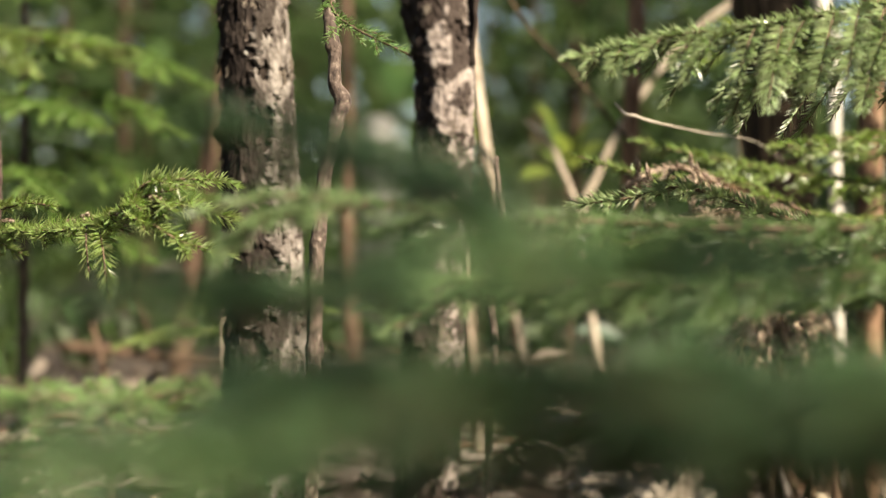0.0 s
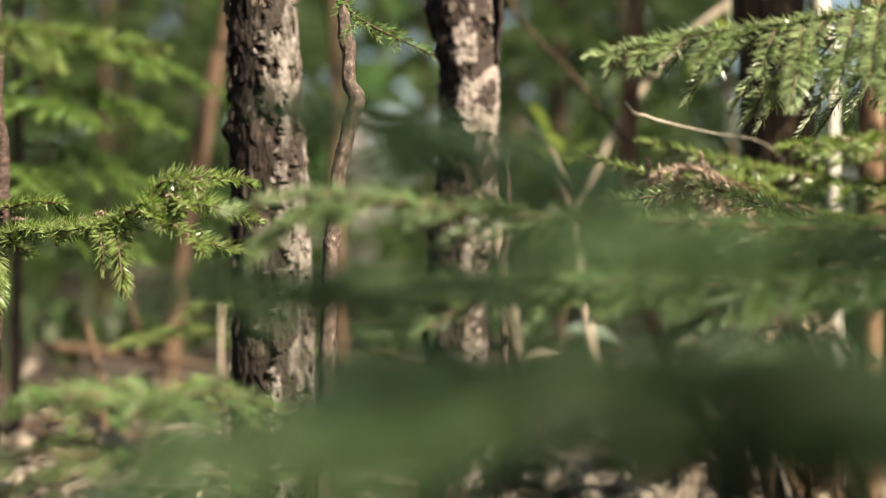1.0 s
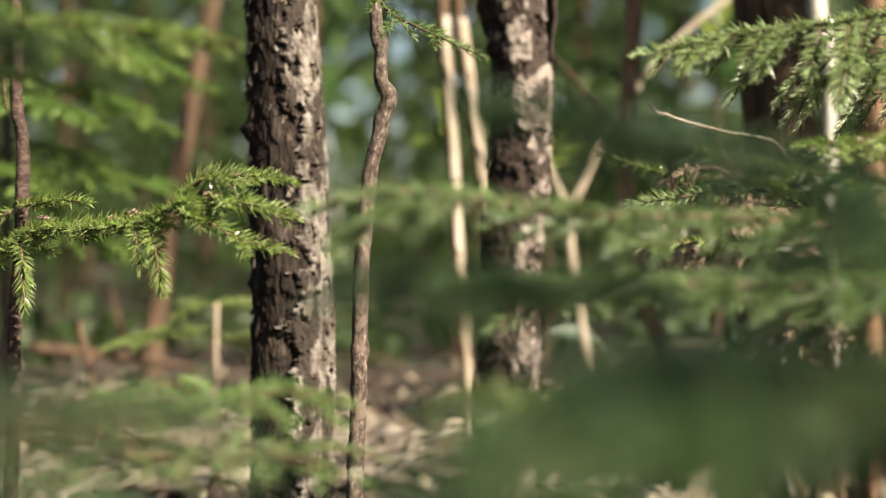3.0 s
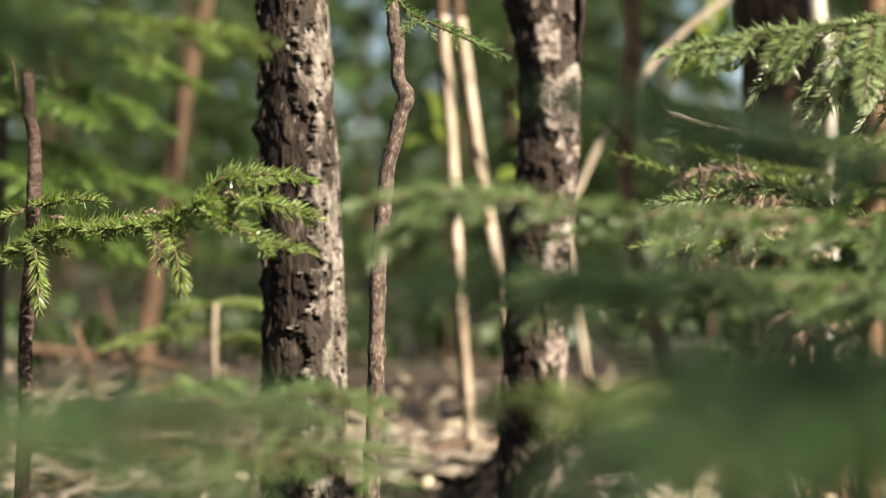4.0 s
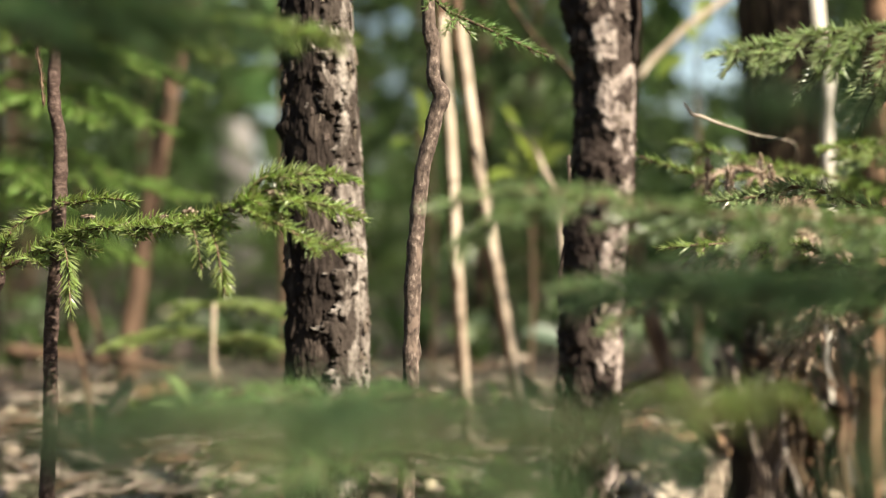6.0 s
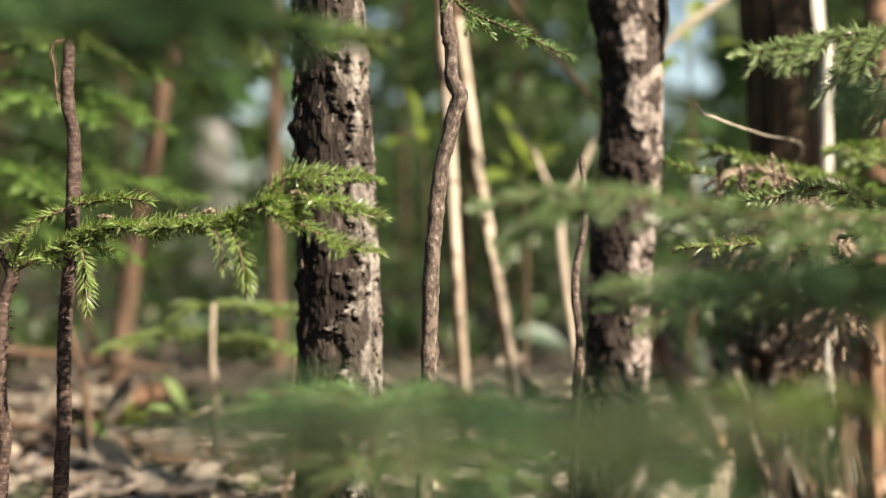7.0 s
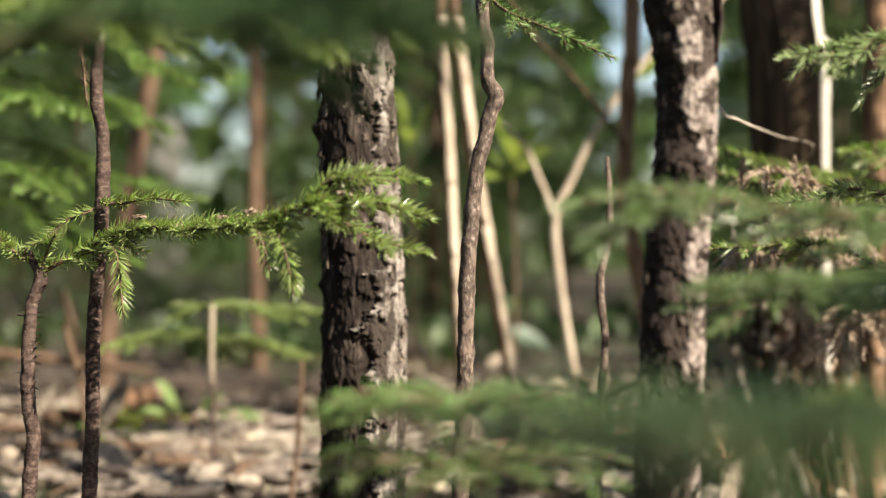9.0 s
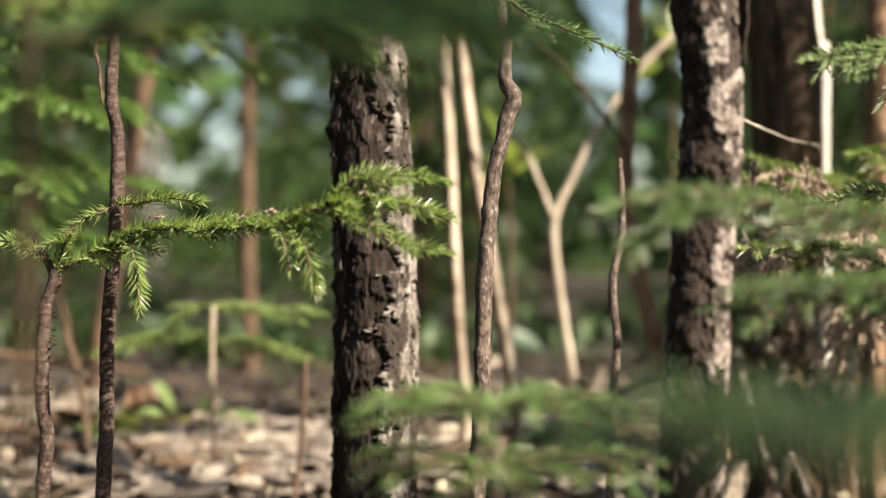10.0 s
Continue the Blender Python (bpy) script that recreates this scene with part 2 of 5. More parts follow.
def tube(line, sides, relief=None):
    """A tube along line (x, y, z, radius). relief(angle, along, place): metres added to the radius."""
    t, a, b = frames(line)
    n = len(line)
    ang = np.linspace(0, 2 * math.pi, sides, endpoint=False)
    r = np.repeat(line[:, 3:4], sides, axis=1)
    if relief is not None:
        along = np.concatenate([[0], np.cumsum(np.linalg.norm(np.diff(line[:, :3], axis=0), axis=1))])
        for i in range(n):
            for j in range(sides):
                r[i, j] += relief(ang[j], along[i], line[i, 3])
    v = line[:, None, :3] + r[..., None] * (np.cos(ang)[None, :, None] * a[:, None] + np.sin(ang)[None, :, None] * b[:, None])
    i, j = np.meshgrid(np.arange(n - 1), np.arange(sides), indexing="ij")
    k = (j + 1) % sides
    quads = np.stack([i * sides + j, i * sides + k, (i + 1) * sides + k, (i + 1) * sides + j], -1).reshape(-1, 4)
    v = v.reshape(-1, 3)
    ends = np.array([line[0, :3], line[-1, :3]])
    base = len(v)
    jj = np.arange(sides)
    kk = (jj + 1) % sides
    caps = np.vstack([np.stack([np.full(sides, base), kk, jj], 1),
                      np.stack([np.full(sides, base + 1), (n - 1) * sides + jj, (n - 1) * sides + kk], 1)])
    return np.vstack([v, ends]), quads, caps


def joined(pieces):
    """Several (verts, quads, tris) as one."""
    vs, qs, ts, at = [], [], [], 0
    for v, q, t in pieces:
        vs.append(v)
        if len(q):
            qs.append(np.asarray(q) + at)
        if len(t):
            ts.append(np.asarray(t) + at)
        at += len(v)
    return np.vstack(vs), (np.vstack(qs) if qs else None), (np.vstack(ts) if ts else None)


def solid_sheet(front, back, keep):
    """A sheet with thickness out of two grids of points; keep says which cells are there."""
    n, m = front.shape[:2]
    v = np.vstack([front.reshape(-1, 3), back.reshape(-1, 3)])
    off, quads, edges = n * m, [], {}
    for i in range(n - 1):
        for j in range(m - 1):
            if not keep[i, j]:
                continue
            a = (i * m + j, i * m + j + 1, (i + 1) * m + j + 1, (i + 1) * m + j)
            quads += [a, tuple(off + k for k in a[::-1])]
            for p, q in zip(a, a[1:] + a[:1]):
                edges[(p, q)] = edges.pop((q, p), None) is None
    for (p, q), open_edge in edges.items():
        if open_edge and (q, p) not in edges:
            quads.append((q, p, off + p, off + q))
    return v, quads, None


def unit(v):
    return v / (np.linalg.norm(v, axis=-1, keepdims=True) + 1e-12)


def needles(lines, rng, length=0.0125, per_metre=1500, thick=0.0011, fine=True, spread=50.0, down=0.35, comb=0.0):
    """Needles set all round the twigs: slim three-sided spikes, bent a little forward. comb: share set in two flat rows."""
    vs, qs, ts, at = [], [], [], 0
    for line in lines:
        seg = np.linalg.norm(np.diff(line[:, :3], axis=0), axis=1)
        total = seg.sum()
        n = int(total * per_metre)
        if n < 3:
            continue
        s = np.concatenate([[0], np.cumsum(seg)])
        u = np.sort(rng.random(n)) * total
        c = np.stack([np.interp(u, s, line[:, k]) for k in range(4)], 1)
        t, a, b = frames(line)
        T = unit(np.stack([np.interp(u, s, t[:, k]) for k in range(3)], 1))
        A = unit(np.cross(T, [0.0, 0.02, 1.0]))
        steep = np.abs(T[:, 2]) > 0.85
        A[steep] = unit(np.cross(T[steep], [0.3, 1.0, 0.0]))
        B = np.cross(A, T)
        phi = rng.random(n) * 2 * math.pi
        sag = np.sin(phi) < -0.3
        phi[sag & (rng.random(n) > down)] *= -1
        flat = rng.random(n) < comb
        rows_at = np.where(rng.random(n) < 0.5, 0.30, math.pi - 0.30) + rng.normal(0, 0.28, n)
        phi = np.where(flat, rows_at, phi)
        out = np.cos(phi)[:, None] * A + np.sin(phi)[:, None] * B
        end = np.clip((total - u) / 0.02, 0, 1)
        lean = np.radians(spread * (0.45 + 0.55 * end) + rng.normal(0, 9, n))[:, None]
        d = unit(T * np.cos(lean) + out * np.sin(lean) + rng.normal(0, 0.06, (n, 3)))
        L = (length * (0.72 + 0.4 * rng.random(n)) * (0.6 + 0.4 * end) * np.clip(0.55 + u / 0.02, 0, 1))[:, None]
        base = c[:, :3] + out * c[:, 3:4] * 0.7
        p = unit(np.cross(d, T + 0.01))
        q = np.cross(d, p)
        w = thick * (0.8 + 0.4 * rng.random(n))[:, None]
        tip = base + d * L + T * L * 0.10
        tri = [(math.cos(k * 2.0944), math.sin(k * 2.0944)) for k in range(3)]
        if fine:
            mid = base + d * L * 0.5
            rows = [base + w * 0.35 * (x * p + y * q) for x, y in tri] + [mid + w * 0.5 * (x * p + y * q) for x, y in tri] + [tip]
            per = 7
            v = np.stack(rows, 1).reshape(-1, 3)
            i = (np.arange(n) * per)[:, None] + at
            qs.append(np.concatenate([i + [k, (k + 1) % 3, 3 + (k + 1) % 3, 3 + k] for k in range(3)]))
            ts.append(np.concatenate([i + [3 + k, 3 + (k + 1) % 3, 6] for k in range(3)]))
        else:
            rows = [base + w * 0.5 * (x * p + y * q) for x, y in tri] + [tip]
            per = 4
            v = np.stack(rows, 1).reshape(-1, 3)
            i = (np.arange(n) * per)[:, None] + at
            ts.append(np.concatenate([i + [k, (k + 1) % 3, 3] for k in range(3)]))
        vs.append(v)
        at += len(v)
    return np.vstack(vs), (np.vstack(qs) if qs else None), np.vstack(ts)


def spray(axis, rng, twig=0.09, gap=0.022, angle=48.0, droop=0.25, bare=0.12, sub=True, radius=0.0022, tilt=0.0):
    """The twig lines of a flat conifer branch: its axis and side shoots left and right, the longer ones forked."""
    main = smooth_line(np.hstack([np.asarray(axis, float), np.linspace(radius * 1.5, radius * 0.5, len(axis))[:, None]]), 0.006)
    lines = [main]
    s = np.concatenate([[0], np.cumsum(np.linalg.norm(np.diff(main[:, :3], axis=0), axis=1))])
    total = s[-1]
    t, a, b = frames(main)
    u, k = total * bare, rng.integers(2)
    while u < total * 0.96:
        i = int(np.searchsorted(s, u))
        f = u / total
        size = twig * min(1.0, (1 - f) * 1.9 + 0.12) * min(1.0, 0.55 + f * 1.5) * rng.uniform(0.7, 1.15)
        side = a[i] * (1 if k % 2 else -1)
        side = side * math.cos(tilt) + np.array([0, 0, 1.0]) * math.sin(tilt) * (1 if k % 2 else -1)
        ang = math.radians(angle + rng.normal(0, 7))
        d = t[i] * math.cos(ang) + side * math.sin(ang) + np.array([0, 0, rng.normal(-0.05, 0.15)])
        d /= np.linalg.norm(d)
        m = max(3, int(size / 0.012))
        g = np.linspace(0, 1, m)
        pts = main[i, :3] + d * size * g[:, None] + t[i] * size * 0.14 * (g ** 2)[:, None] + np.array([0, 0, -droop]) * size * (g ** 2)[:, None]
        line = np.hstack([pts, np.linspace(radius * 0.6, radius * 0.35, m)[:, None]])
        lines.append(line)
        if sub and size > 0.035:
            for h in np.arange(0.35, 0.9, 0.016 / size * 1.3):
                for sg in (1, -1):
                    if rng.random() < 0.3:
                        continue
                    j = int(h * (m - 1))
                    small = size * 0.42 * (1.1 - h) * rng.uniform(0.7, 1.1)
                    if small < 0.008:
                        continue
                    cr = unit(np.cross(d, np.array([0, 0, 1.0]))) * sg
                    dd = unit(d * 0.72 + cr * 0.7 + np.array([0, 0, rng.normal(-0.08, 0.1)]))
                    mm = 4
                    gg = np.linspace(0, 1, mm)[:, None]
                    lines.append(np.hstack([pts[j] + dd * small * gg + np.array([0, 0, -droop]) * small * gg ** 2, np.linspace(radius * 0.4, radius * 0.25, mm)[:, None]]))
        u += gap * rng.uniform(0.7, 1.3)
        k += 1
    return lines


def conifer_branch(parent, lines, rng, leaf, wood=TWIG, name="branch", label="", **kw):
    """A branch part out of its twig lines, with the needles as its own sub-part."""
    main = make(name, *joined([tube(l, 6 if i == 0 else 4) for i, l in enumerate(lines)]), wood, parent, label)
    make("needles", *needles(lines, rng, **kw), leaf, main, smooth=False)
    return main


def stem(name, points, radii, mat, parent, sides=20, step=0.006, rough=0.0008, size=90.0, label="", knots=(), grain=0.6):
    """A slim stem through the points, a little uneven. knots: (height along, swelling)."""
    pts = np.hstack([np.asarray(points, float), np.asarray(radii, float)[:, None]])
    line = smooth_line(pts, step)
    seed = random.random() * 50

    def relief(ang, along, r):
        x, y = math.cos(ang) * r * size, math.sin(ang) * r * size
        h = noise.noise((x + seed, y, along * size * grain)) * rough + noise.noise((x * 3 + seed, y * 3, along * size * grain * 3.6)) * rough * 0.5
        for at, swell in knots:
            h += swell * math.exp(-((along - at) / 0.006) ** 2)
        return h
    return make(name, *tube(line, sides, relief), mat, parent, label)


def ground_height(x, y):
    h = 0.035 * noise.noise((x * 0.9 + 3.1, y * 0.9, 0.0)) + 0.015 * noise.noise((x * 3.1, y * 3.1, 4.0))
    return 0.025 + h + 0.080 * min(max(y, 0.0), 2.8) + 0.025 * min(max(y - 2.8, 0.0), 3.0)


# ---------------------------------------------------------------- ground
def build_ground():
    xs = np.concatenate([[-400, -150, -60, -25, -12, -7, -4.5], np.arange(-3, 3.01, 0.05), [4.5, 7, 12, 25, 60, 150, 400]])
    ys = np.concatenate([[-400, -150, -60, -25, -10, -5, -2.5, -1.2, -0.4], np.arange(0, 9.01, 0.06), [10, 12, 15, 20, 30, 60, 150, 400]])
    v = np.array([(x, y, ground_height(x, y)) for y in ys for x in xs])
    nx = len(xs)
    i, j = np.meshgrid(np.arange(len(ys) - 1), np.arange(nx - 1), indexing="ij")
    quads = np.stack([i * nx + j, i * nx + j + 1, (i + 1) * nx + j + 1, (i + 1) * nx + j], -1).reshape(-1, 4)
    tagged(make("ground", v, quads, None, SOIL), "brown forest soil under dry leaf litter", "ground", kind="structure")


build_ground()


def build_litter(name, count, area, size, mat, label, rng, lift=0.012, patchy=False, thin=True):
    """Curled dry leaves scattered over the ground: each a folded, pointed blade."""
    x = rng.normal(area[0], area[2], count)
    y = area[1] + rng.normal(0, area[3], count)
    if patchy:
        there = np.array([noise.noise((a * 3.1, b * 4.5, 2.0)) > -0.16 + (0.4 * max(0.0, 2.45 - b) if thin else 0.2) for a, b in zip(x, y)])
        x, y = x[there], y[there]
        count = len(x)
    z = np.array([ground_height(a, b) for a, b in zip(x, y)]) + rng.random(count) ** 2 * lift * 3 + 0.003
    yaw, tip, roll = rng.uniform(0, 6.28, count), rng.normal(0, 0.5, count), rng.normal(0, 0.5, count)
    L = size * rng.uniform(0.35, 1.0, count) ** 1.6 * 1.7
    Wd = L * rng.uniform(0.22, 0.62, count)
    curl = rng.uniform(-0.5, 0.9, count)
    shape = np.array([(-0.5, 0, 0), (-0.2, 0.45, 0.5), (0.15, 0.5, 0.6), (0.5, 0, 0.3), (0.15, -0.5, 0.6), (-0.2, -0.45, 0.5), (0, 0, -0.1)])
    p = np.stack([shape[None, :, 0] * L[:, None], shape[None, :, 1] * Wd[:, None], shape[None, :, 2] * (L * 0.35 * curl)[:, None]], -1)
    cr, sr, ct, st, cy, sy = (f(k)[:, None] for k in (roll, tip, yaw) for f in (np.cos, np.sin))
    p = np.stack([p[..., 0], p[..., 1] * cr - p[..., 2] * sr, p[..., 1] * sr + p[..., 2] * cr], -1)
    p = np.stack([p[..., 0] * ct + p[..., 2] * st, p[..., 1], -p[..., 0] * st + p[..., 2] * ct], -1)
    p = np.stack([p[..., 0] * cy - p[..., 1] * sy, p[..., 0] * sy + p[..., 1] * cy, p[..., 2]], -1)
    p += np.stack([x, y, z + L * 0.12], -1)[:, None]
    i = (np.arange(count) * 7)[:, None]
    tris = np.concatenate([i + [6, k, (k + 1) % 6] for k in range(6)])
    return tagged(make(name, p.reshape(-1, 3), None, tris, mat, smooth=False), label, "leaf litter", kind="stuff")


rng = np.random.default_rng(5)
build_litter("needle_duff", 9000, (0.0, 2.75, 1.1, 0.75), 0.019, DUFF, "dark decayed litter and shadow tone between the leaves", rng, lift=0.008)
build_litter("leaf_litter", 4600, (0.0, 2.7, 1.1, 0.65), 0.029, LITTER, "dry tan leaf litter covering the forest floor", rng, patchy=True)

build_litter("scattered_leaves", 5000, (0.2, 0.5, 3.0, 2.2), 0.034, LITTER, "dry leaves scattered over the wider forest floor", np.random.default_rng(15), patchy=True, thin=False)


def build_twig_litter(count):
    pieces = []
    for _ in range(count):
        x, y = rng.uniform(-1.8, 1.8), 1.5 + 3.3 * rng.random() ** 1.2
        z = ground_height(x, y) + 0.015
        a, l = rng.uniform(0, 6.28), rng.uniform(0.06, 0.35)
        r = rng.uniform(0.001, 0.0032)
        lift = rng.normal(0, 0.12)
        pts = np.array([(x + math.cos(a) * l * u, y + math.sin(a) * l * u, z + abs(lift) * l * u + 0.01 * math.sin(u * 5 + x), r * (1 - 0.5 * u)) for u in (0, 0.35, 0.7, 1)])
        pieces.append(tube(smooth_line(pts, 0.03), 5))
    tagged(make("fallen_twigs", *joined(pieces), TWIG), "small brown twigs lying on the leaf litter", "twigs", kind="stuff")


build_litter("moss_patches", 300, (-0.50, 2.94, 0.055, 0.035), 0.020, MOSS, "yellow-green moss growing in the litter", rng, lift=0.02)
build_litter("bark_chips", 170, (-0.16, 2.75, 0.8, 0.38), 0.072, BARK_FLAKE, "pale slabs of fallen bark and wood in the litter", rng, lift=0.03)


def build_undergrowth(count):
    """Low green sprigs on the floor behind the litter: arched blades in tufts."""
    r = np.random.default_rng(12)
    vs, quads, at = [], [], 0
    for _ in range(count):
        x, y = r.normal(0, 2.2), 3.6 + abs(r.normal(0, 1.6)) + 1.0 * r.random()
        g = ground_height(x, y)
        h = r.uniform(0.03, 0.13)
        for _ in range(9):
            a, l = r.uniform(0, 6.28), h * r.uniform(0.7, 1.3)
            d, w = np.array([math.cos(a), math.sin(a), 0]), l * 0.13
            sd = np.array([-d[1], d[0], 0]) * w
            o = np.array([x, y, g]) + d * 0.02
            mid, tip = o + d * l * 0.4 + (0, 0, l * 0.8), o + d * l * 0.95 + (0, 0, l * 0.75)
            vs += [o - sd * 0.3, o + sd * 0.3, mid + sd, mid - sd, tip + sd * 0.15, tip - sd * 0.15]
            quads += [(at, at + 1, at + 2, at + 3), (at + 3, at + 2, at + 4, at + 5)]
            at += 6
    tagged(make("undergrowth", np.array(vs), quads, None, FOLIAGE_FAR, smooth=False), "low green undergrowth on the shaded forest floor", "undergrowth", kind="stuff")


build_undergrowth(330)


build_twig_litter(330)


def fallen_branch(points, radii, mat, label):
    t = thing("fallen_branch", label, "fallen branch", "fallen branches")
    stem("wood", points, radii, mat, t, sides=12, step=0.03, rough=0.004, size=30)
    return t


fallen_branch([(-0.891, 3.543, 0.389), (-0.667, 3.498, 0.367), (-0.503, 3.476, 0.345)], [0.0127, 0.0113, 0.0080], BARK_BROWN, "weathered brown branch lying across the forest floor")
fallen_branch([(-0.702, 3.047, 0.296), (-0.449, 2.991, 0.284), (-0.212, 2.945, 0.259)], [0.0165, 0.0150, 0.0105], BARK_BROWN, "weathered bleached branch lying on the leaf litter")
fallen_branch([(-0.713, 2.719, 0.281), (-0.433, 2.751, 0.275), (-0.154, 2.844, 0.274)], [0.0094, 0.0086, 0.0063], BARK_BROWN, "thin brown branch lying on the leaf litter")
fallen_branch([(0.016, 2.813, 0.287), (0.234, 2.788, 0.301), (0.425, 2.844, 0.282)], [0.0124, 0.0140, 0.0093], BARK_PALE, "pale split branch lying beside slim stems")


fallen_branch([(-0.66, 3.16, 0.285), (-0.60, 3.24, 0.297), (-0.53, 3.36, 0.305), (-0.45, 3.50, 0.300)], [0.020, 0.023, 0.022, 0.016], BARK_RUST, "rotten rust-brown log lying at the foot of a trunk")
fallen_branch([(-0.86, 3.38, 0.287), (-0.74, 3.32, 0.292), (-0.62, 3.28, 0.284)], [0.013, 0.014, 0.010], BARK_SLAB, "bleached grey branch lying across the litter")
fallen_branch([(-0.49, 3.06, 0.272), (-0.38, 2.97, 0.285), (-0.22, 2.82, 0.268)], [0.012, 0.016, 0.010], BARK_SLAB, "bleached split branch lying on the litter mound")
fallen_branch([(-0.40, 3.14, 0.285), (-0.28, 3.02, 0.284), (-0.16, 2.95, 0.270)], [0.010, 0.011, 0.007], BARK_SLAB, "thin bleached branch lying on the litter mound")
fallen_branch([(-0.56, 2.80, 0.263), (-0.44, 2.74, 0.270), (-0.30, 2.72, 0.256)], [0.008, 0.009, 0.006], BARK_BROWN, "thin brown branch lying in the sunlit litter")


def fallen_bark(x, y, turn, length, width, seed, mat):
    """A curved slab of fallen bark lying in the litter, ragged at its ends."""
    t = thing("fallen_bark", "pale curved piece of fallen bark in the leaf litter", "fallen bark", "fallen pieces of bark", at=(x, y, ground_height(x, y)))
    n, m = 22, 8
    front, back = np.zeros((n, m, 3)), np.zeros((n, m, 3))
    keep = np.ones((n - 1, m - 1), bool)
    for i in range(n):
        for j in range(m):
            u, g = i / (n - 1) - 0.5, j / (m - 1) * 2 - 1
            w = width * 0.5 * (1 + 0.35 * noise.noise((u * 4, seed, 1)))
            p = np.array([u * length, g * w, 0.018 + 0.55 * w * (1 - g * g) + 0.02 * noise.noise((u * 3, seed, 6)) + 0.006 * noise.noise((u * 14, g * 3, seed))])
            c, sn = math.cos(turn), math.sin(turn)
            p = np.array([p[0] * c - p[1] * sn, p[0] * sn + p[1] * c, p[2] + u * length * 0.12 * noise.noise((seed, 1, 1))])
            front[i, j], back[i, j] = p, p - np.array([0, 0, 0.006])
            if i < n - 1 and j < m - 1:
                keep[i, j] = noise.noise((j * 0.9 + seed, u * 5, 3)) < 0.75 - 1.3 * max(0.0, abs(u) - 0.38) * 5
    v, q, c = solid_sheet(front, back, keep)
    make("curved_sheet", v, [k[::-1] for k in q], c, mat, t)


r_slab = np.random.default_rng(64)
for k in range(72):
    x = r_slab.uniform(-0.98, 0.60) if k % 3 else r_slab.uniform(-0.72, -0.16)
    fallen_bark(x, r_slab.uniform(2.45, 3.15), r_slab.normal(0.0, 0.45), r_slab.uniform(0.11, 0.36), r_slab.uniform(0.010, 0.030), k * 2.3, (BARK_SLAB, BARK_BROWN, BARK_SLAB)[k % 3])


for k in range(44):
    fallen_bark(r_slab.uniform(-0.62, -0.12), r_slab.uniform(2.50, 3.05), r_slab.normal(-0.35, 0.25), r_slab.uniform(0.16, 0.40), r_slab.uniform(0.02, 0.05), 200 + k * 1.7, BARK_SLAB)
for k in range(16):
    fallen_bark(r_slab.uniform(0.10, 0.42), r_slab.uniform(2.34, 2.66), r_slab.normal(0.1, 0.5), r_slab.uniform(0.07, 0.16), r_slab.uniform(0.03, 0.055), 300 + k * 1.9, BARK_SLAB)


# ---------------------------------------------------------------- rough-barked tree
def plate_relief(seed, across, up, height, edge, bumps=()):
    """Bark scales: cells of their own height, each a little tilted so that its lower lip stands off, parted by cracks."""
    def relief(ang, along, r):
        x, y, z = math.cos(ang) * across, math.sin(ang) * across, along * up
        w = noise.noise((x * 1.9 + seed, y * 1.9, z * 0.8)) * 0.55 + noise.noise((x * 5.3 + seed, y * 5.3, z * 2.7)) * 0.22
        dist, pts = noise.voronoi((x + seed + w, y + w, z + w * 0.6))
        own = noise.cell(Vector(pts[0]) * 7.31)
        lip = max(0.0, min(1.0, (dist[1] - dist[0]) / edge))
        tilt = max(-0.5, min(0.5, pts[0][2] - (z + w * 0.6)))
        fine = noise.fractal((x * 7 + seed, y * 7, z * 3.5), 0.6, 2.2, 5)
        h = height * (lip ** 0.35 * (0.35 + 0.65 * own + 0.7 * tilt) + fine * 0.42 - 0.5)
        for at, high, out, wide in bumps:
            d = abs((ang - at + math.pi) % (2 * math.pi) - math.pi) / 0.3
            h += out * math.exp(-d * d - ((along - high) / wide) ** 2)
        return h
    return relief


def rough_tree(label, points, radii, mat, relief, sides, top_pts, top_r):
    t = thing("spruce_tree", label, "tree", "trees", at=(0, 0, 0))
    pts = np.hstack([np.asarray(points, float), np.asarray(radii, float)[:, None]])
    line = smooth_line(pts, 0.0019)
    v, q, c = tube(line, sides, relief)
    make("trunk", v, q, c, mat, t)
    stem("upper_trunk", top_pts, top_r, mat, t, sides=16, step=0.05, rough=0.003, size=20)
    return t


TREE_A = rough_tree("spruce trunk with furrowed bark darkened for shade and pale torn flakes",
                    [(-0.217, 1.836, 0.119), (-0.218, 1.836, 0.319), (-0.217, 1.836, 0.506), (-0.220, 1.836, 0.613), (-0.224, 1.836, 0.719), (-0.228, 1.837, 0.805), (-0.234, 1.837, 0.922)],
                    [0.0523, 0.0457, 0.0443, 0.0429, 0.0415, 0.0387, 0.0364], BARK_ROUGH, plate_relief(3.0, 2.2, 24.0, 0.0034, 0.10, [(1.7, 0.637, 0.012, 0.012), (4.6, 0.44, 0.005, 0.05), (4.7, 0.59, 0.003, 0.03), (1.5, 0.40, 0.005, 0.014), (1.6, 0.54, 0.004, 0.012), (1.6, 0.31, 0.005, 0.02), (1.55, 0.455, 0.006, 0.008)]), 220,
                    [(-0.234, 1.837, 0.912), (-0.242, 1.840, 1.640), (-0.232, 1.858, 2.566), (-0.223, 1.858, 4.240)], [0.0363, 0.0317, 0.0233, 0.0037])
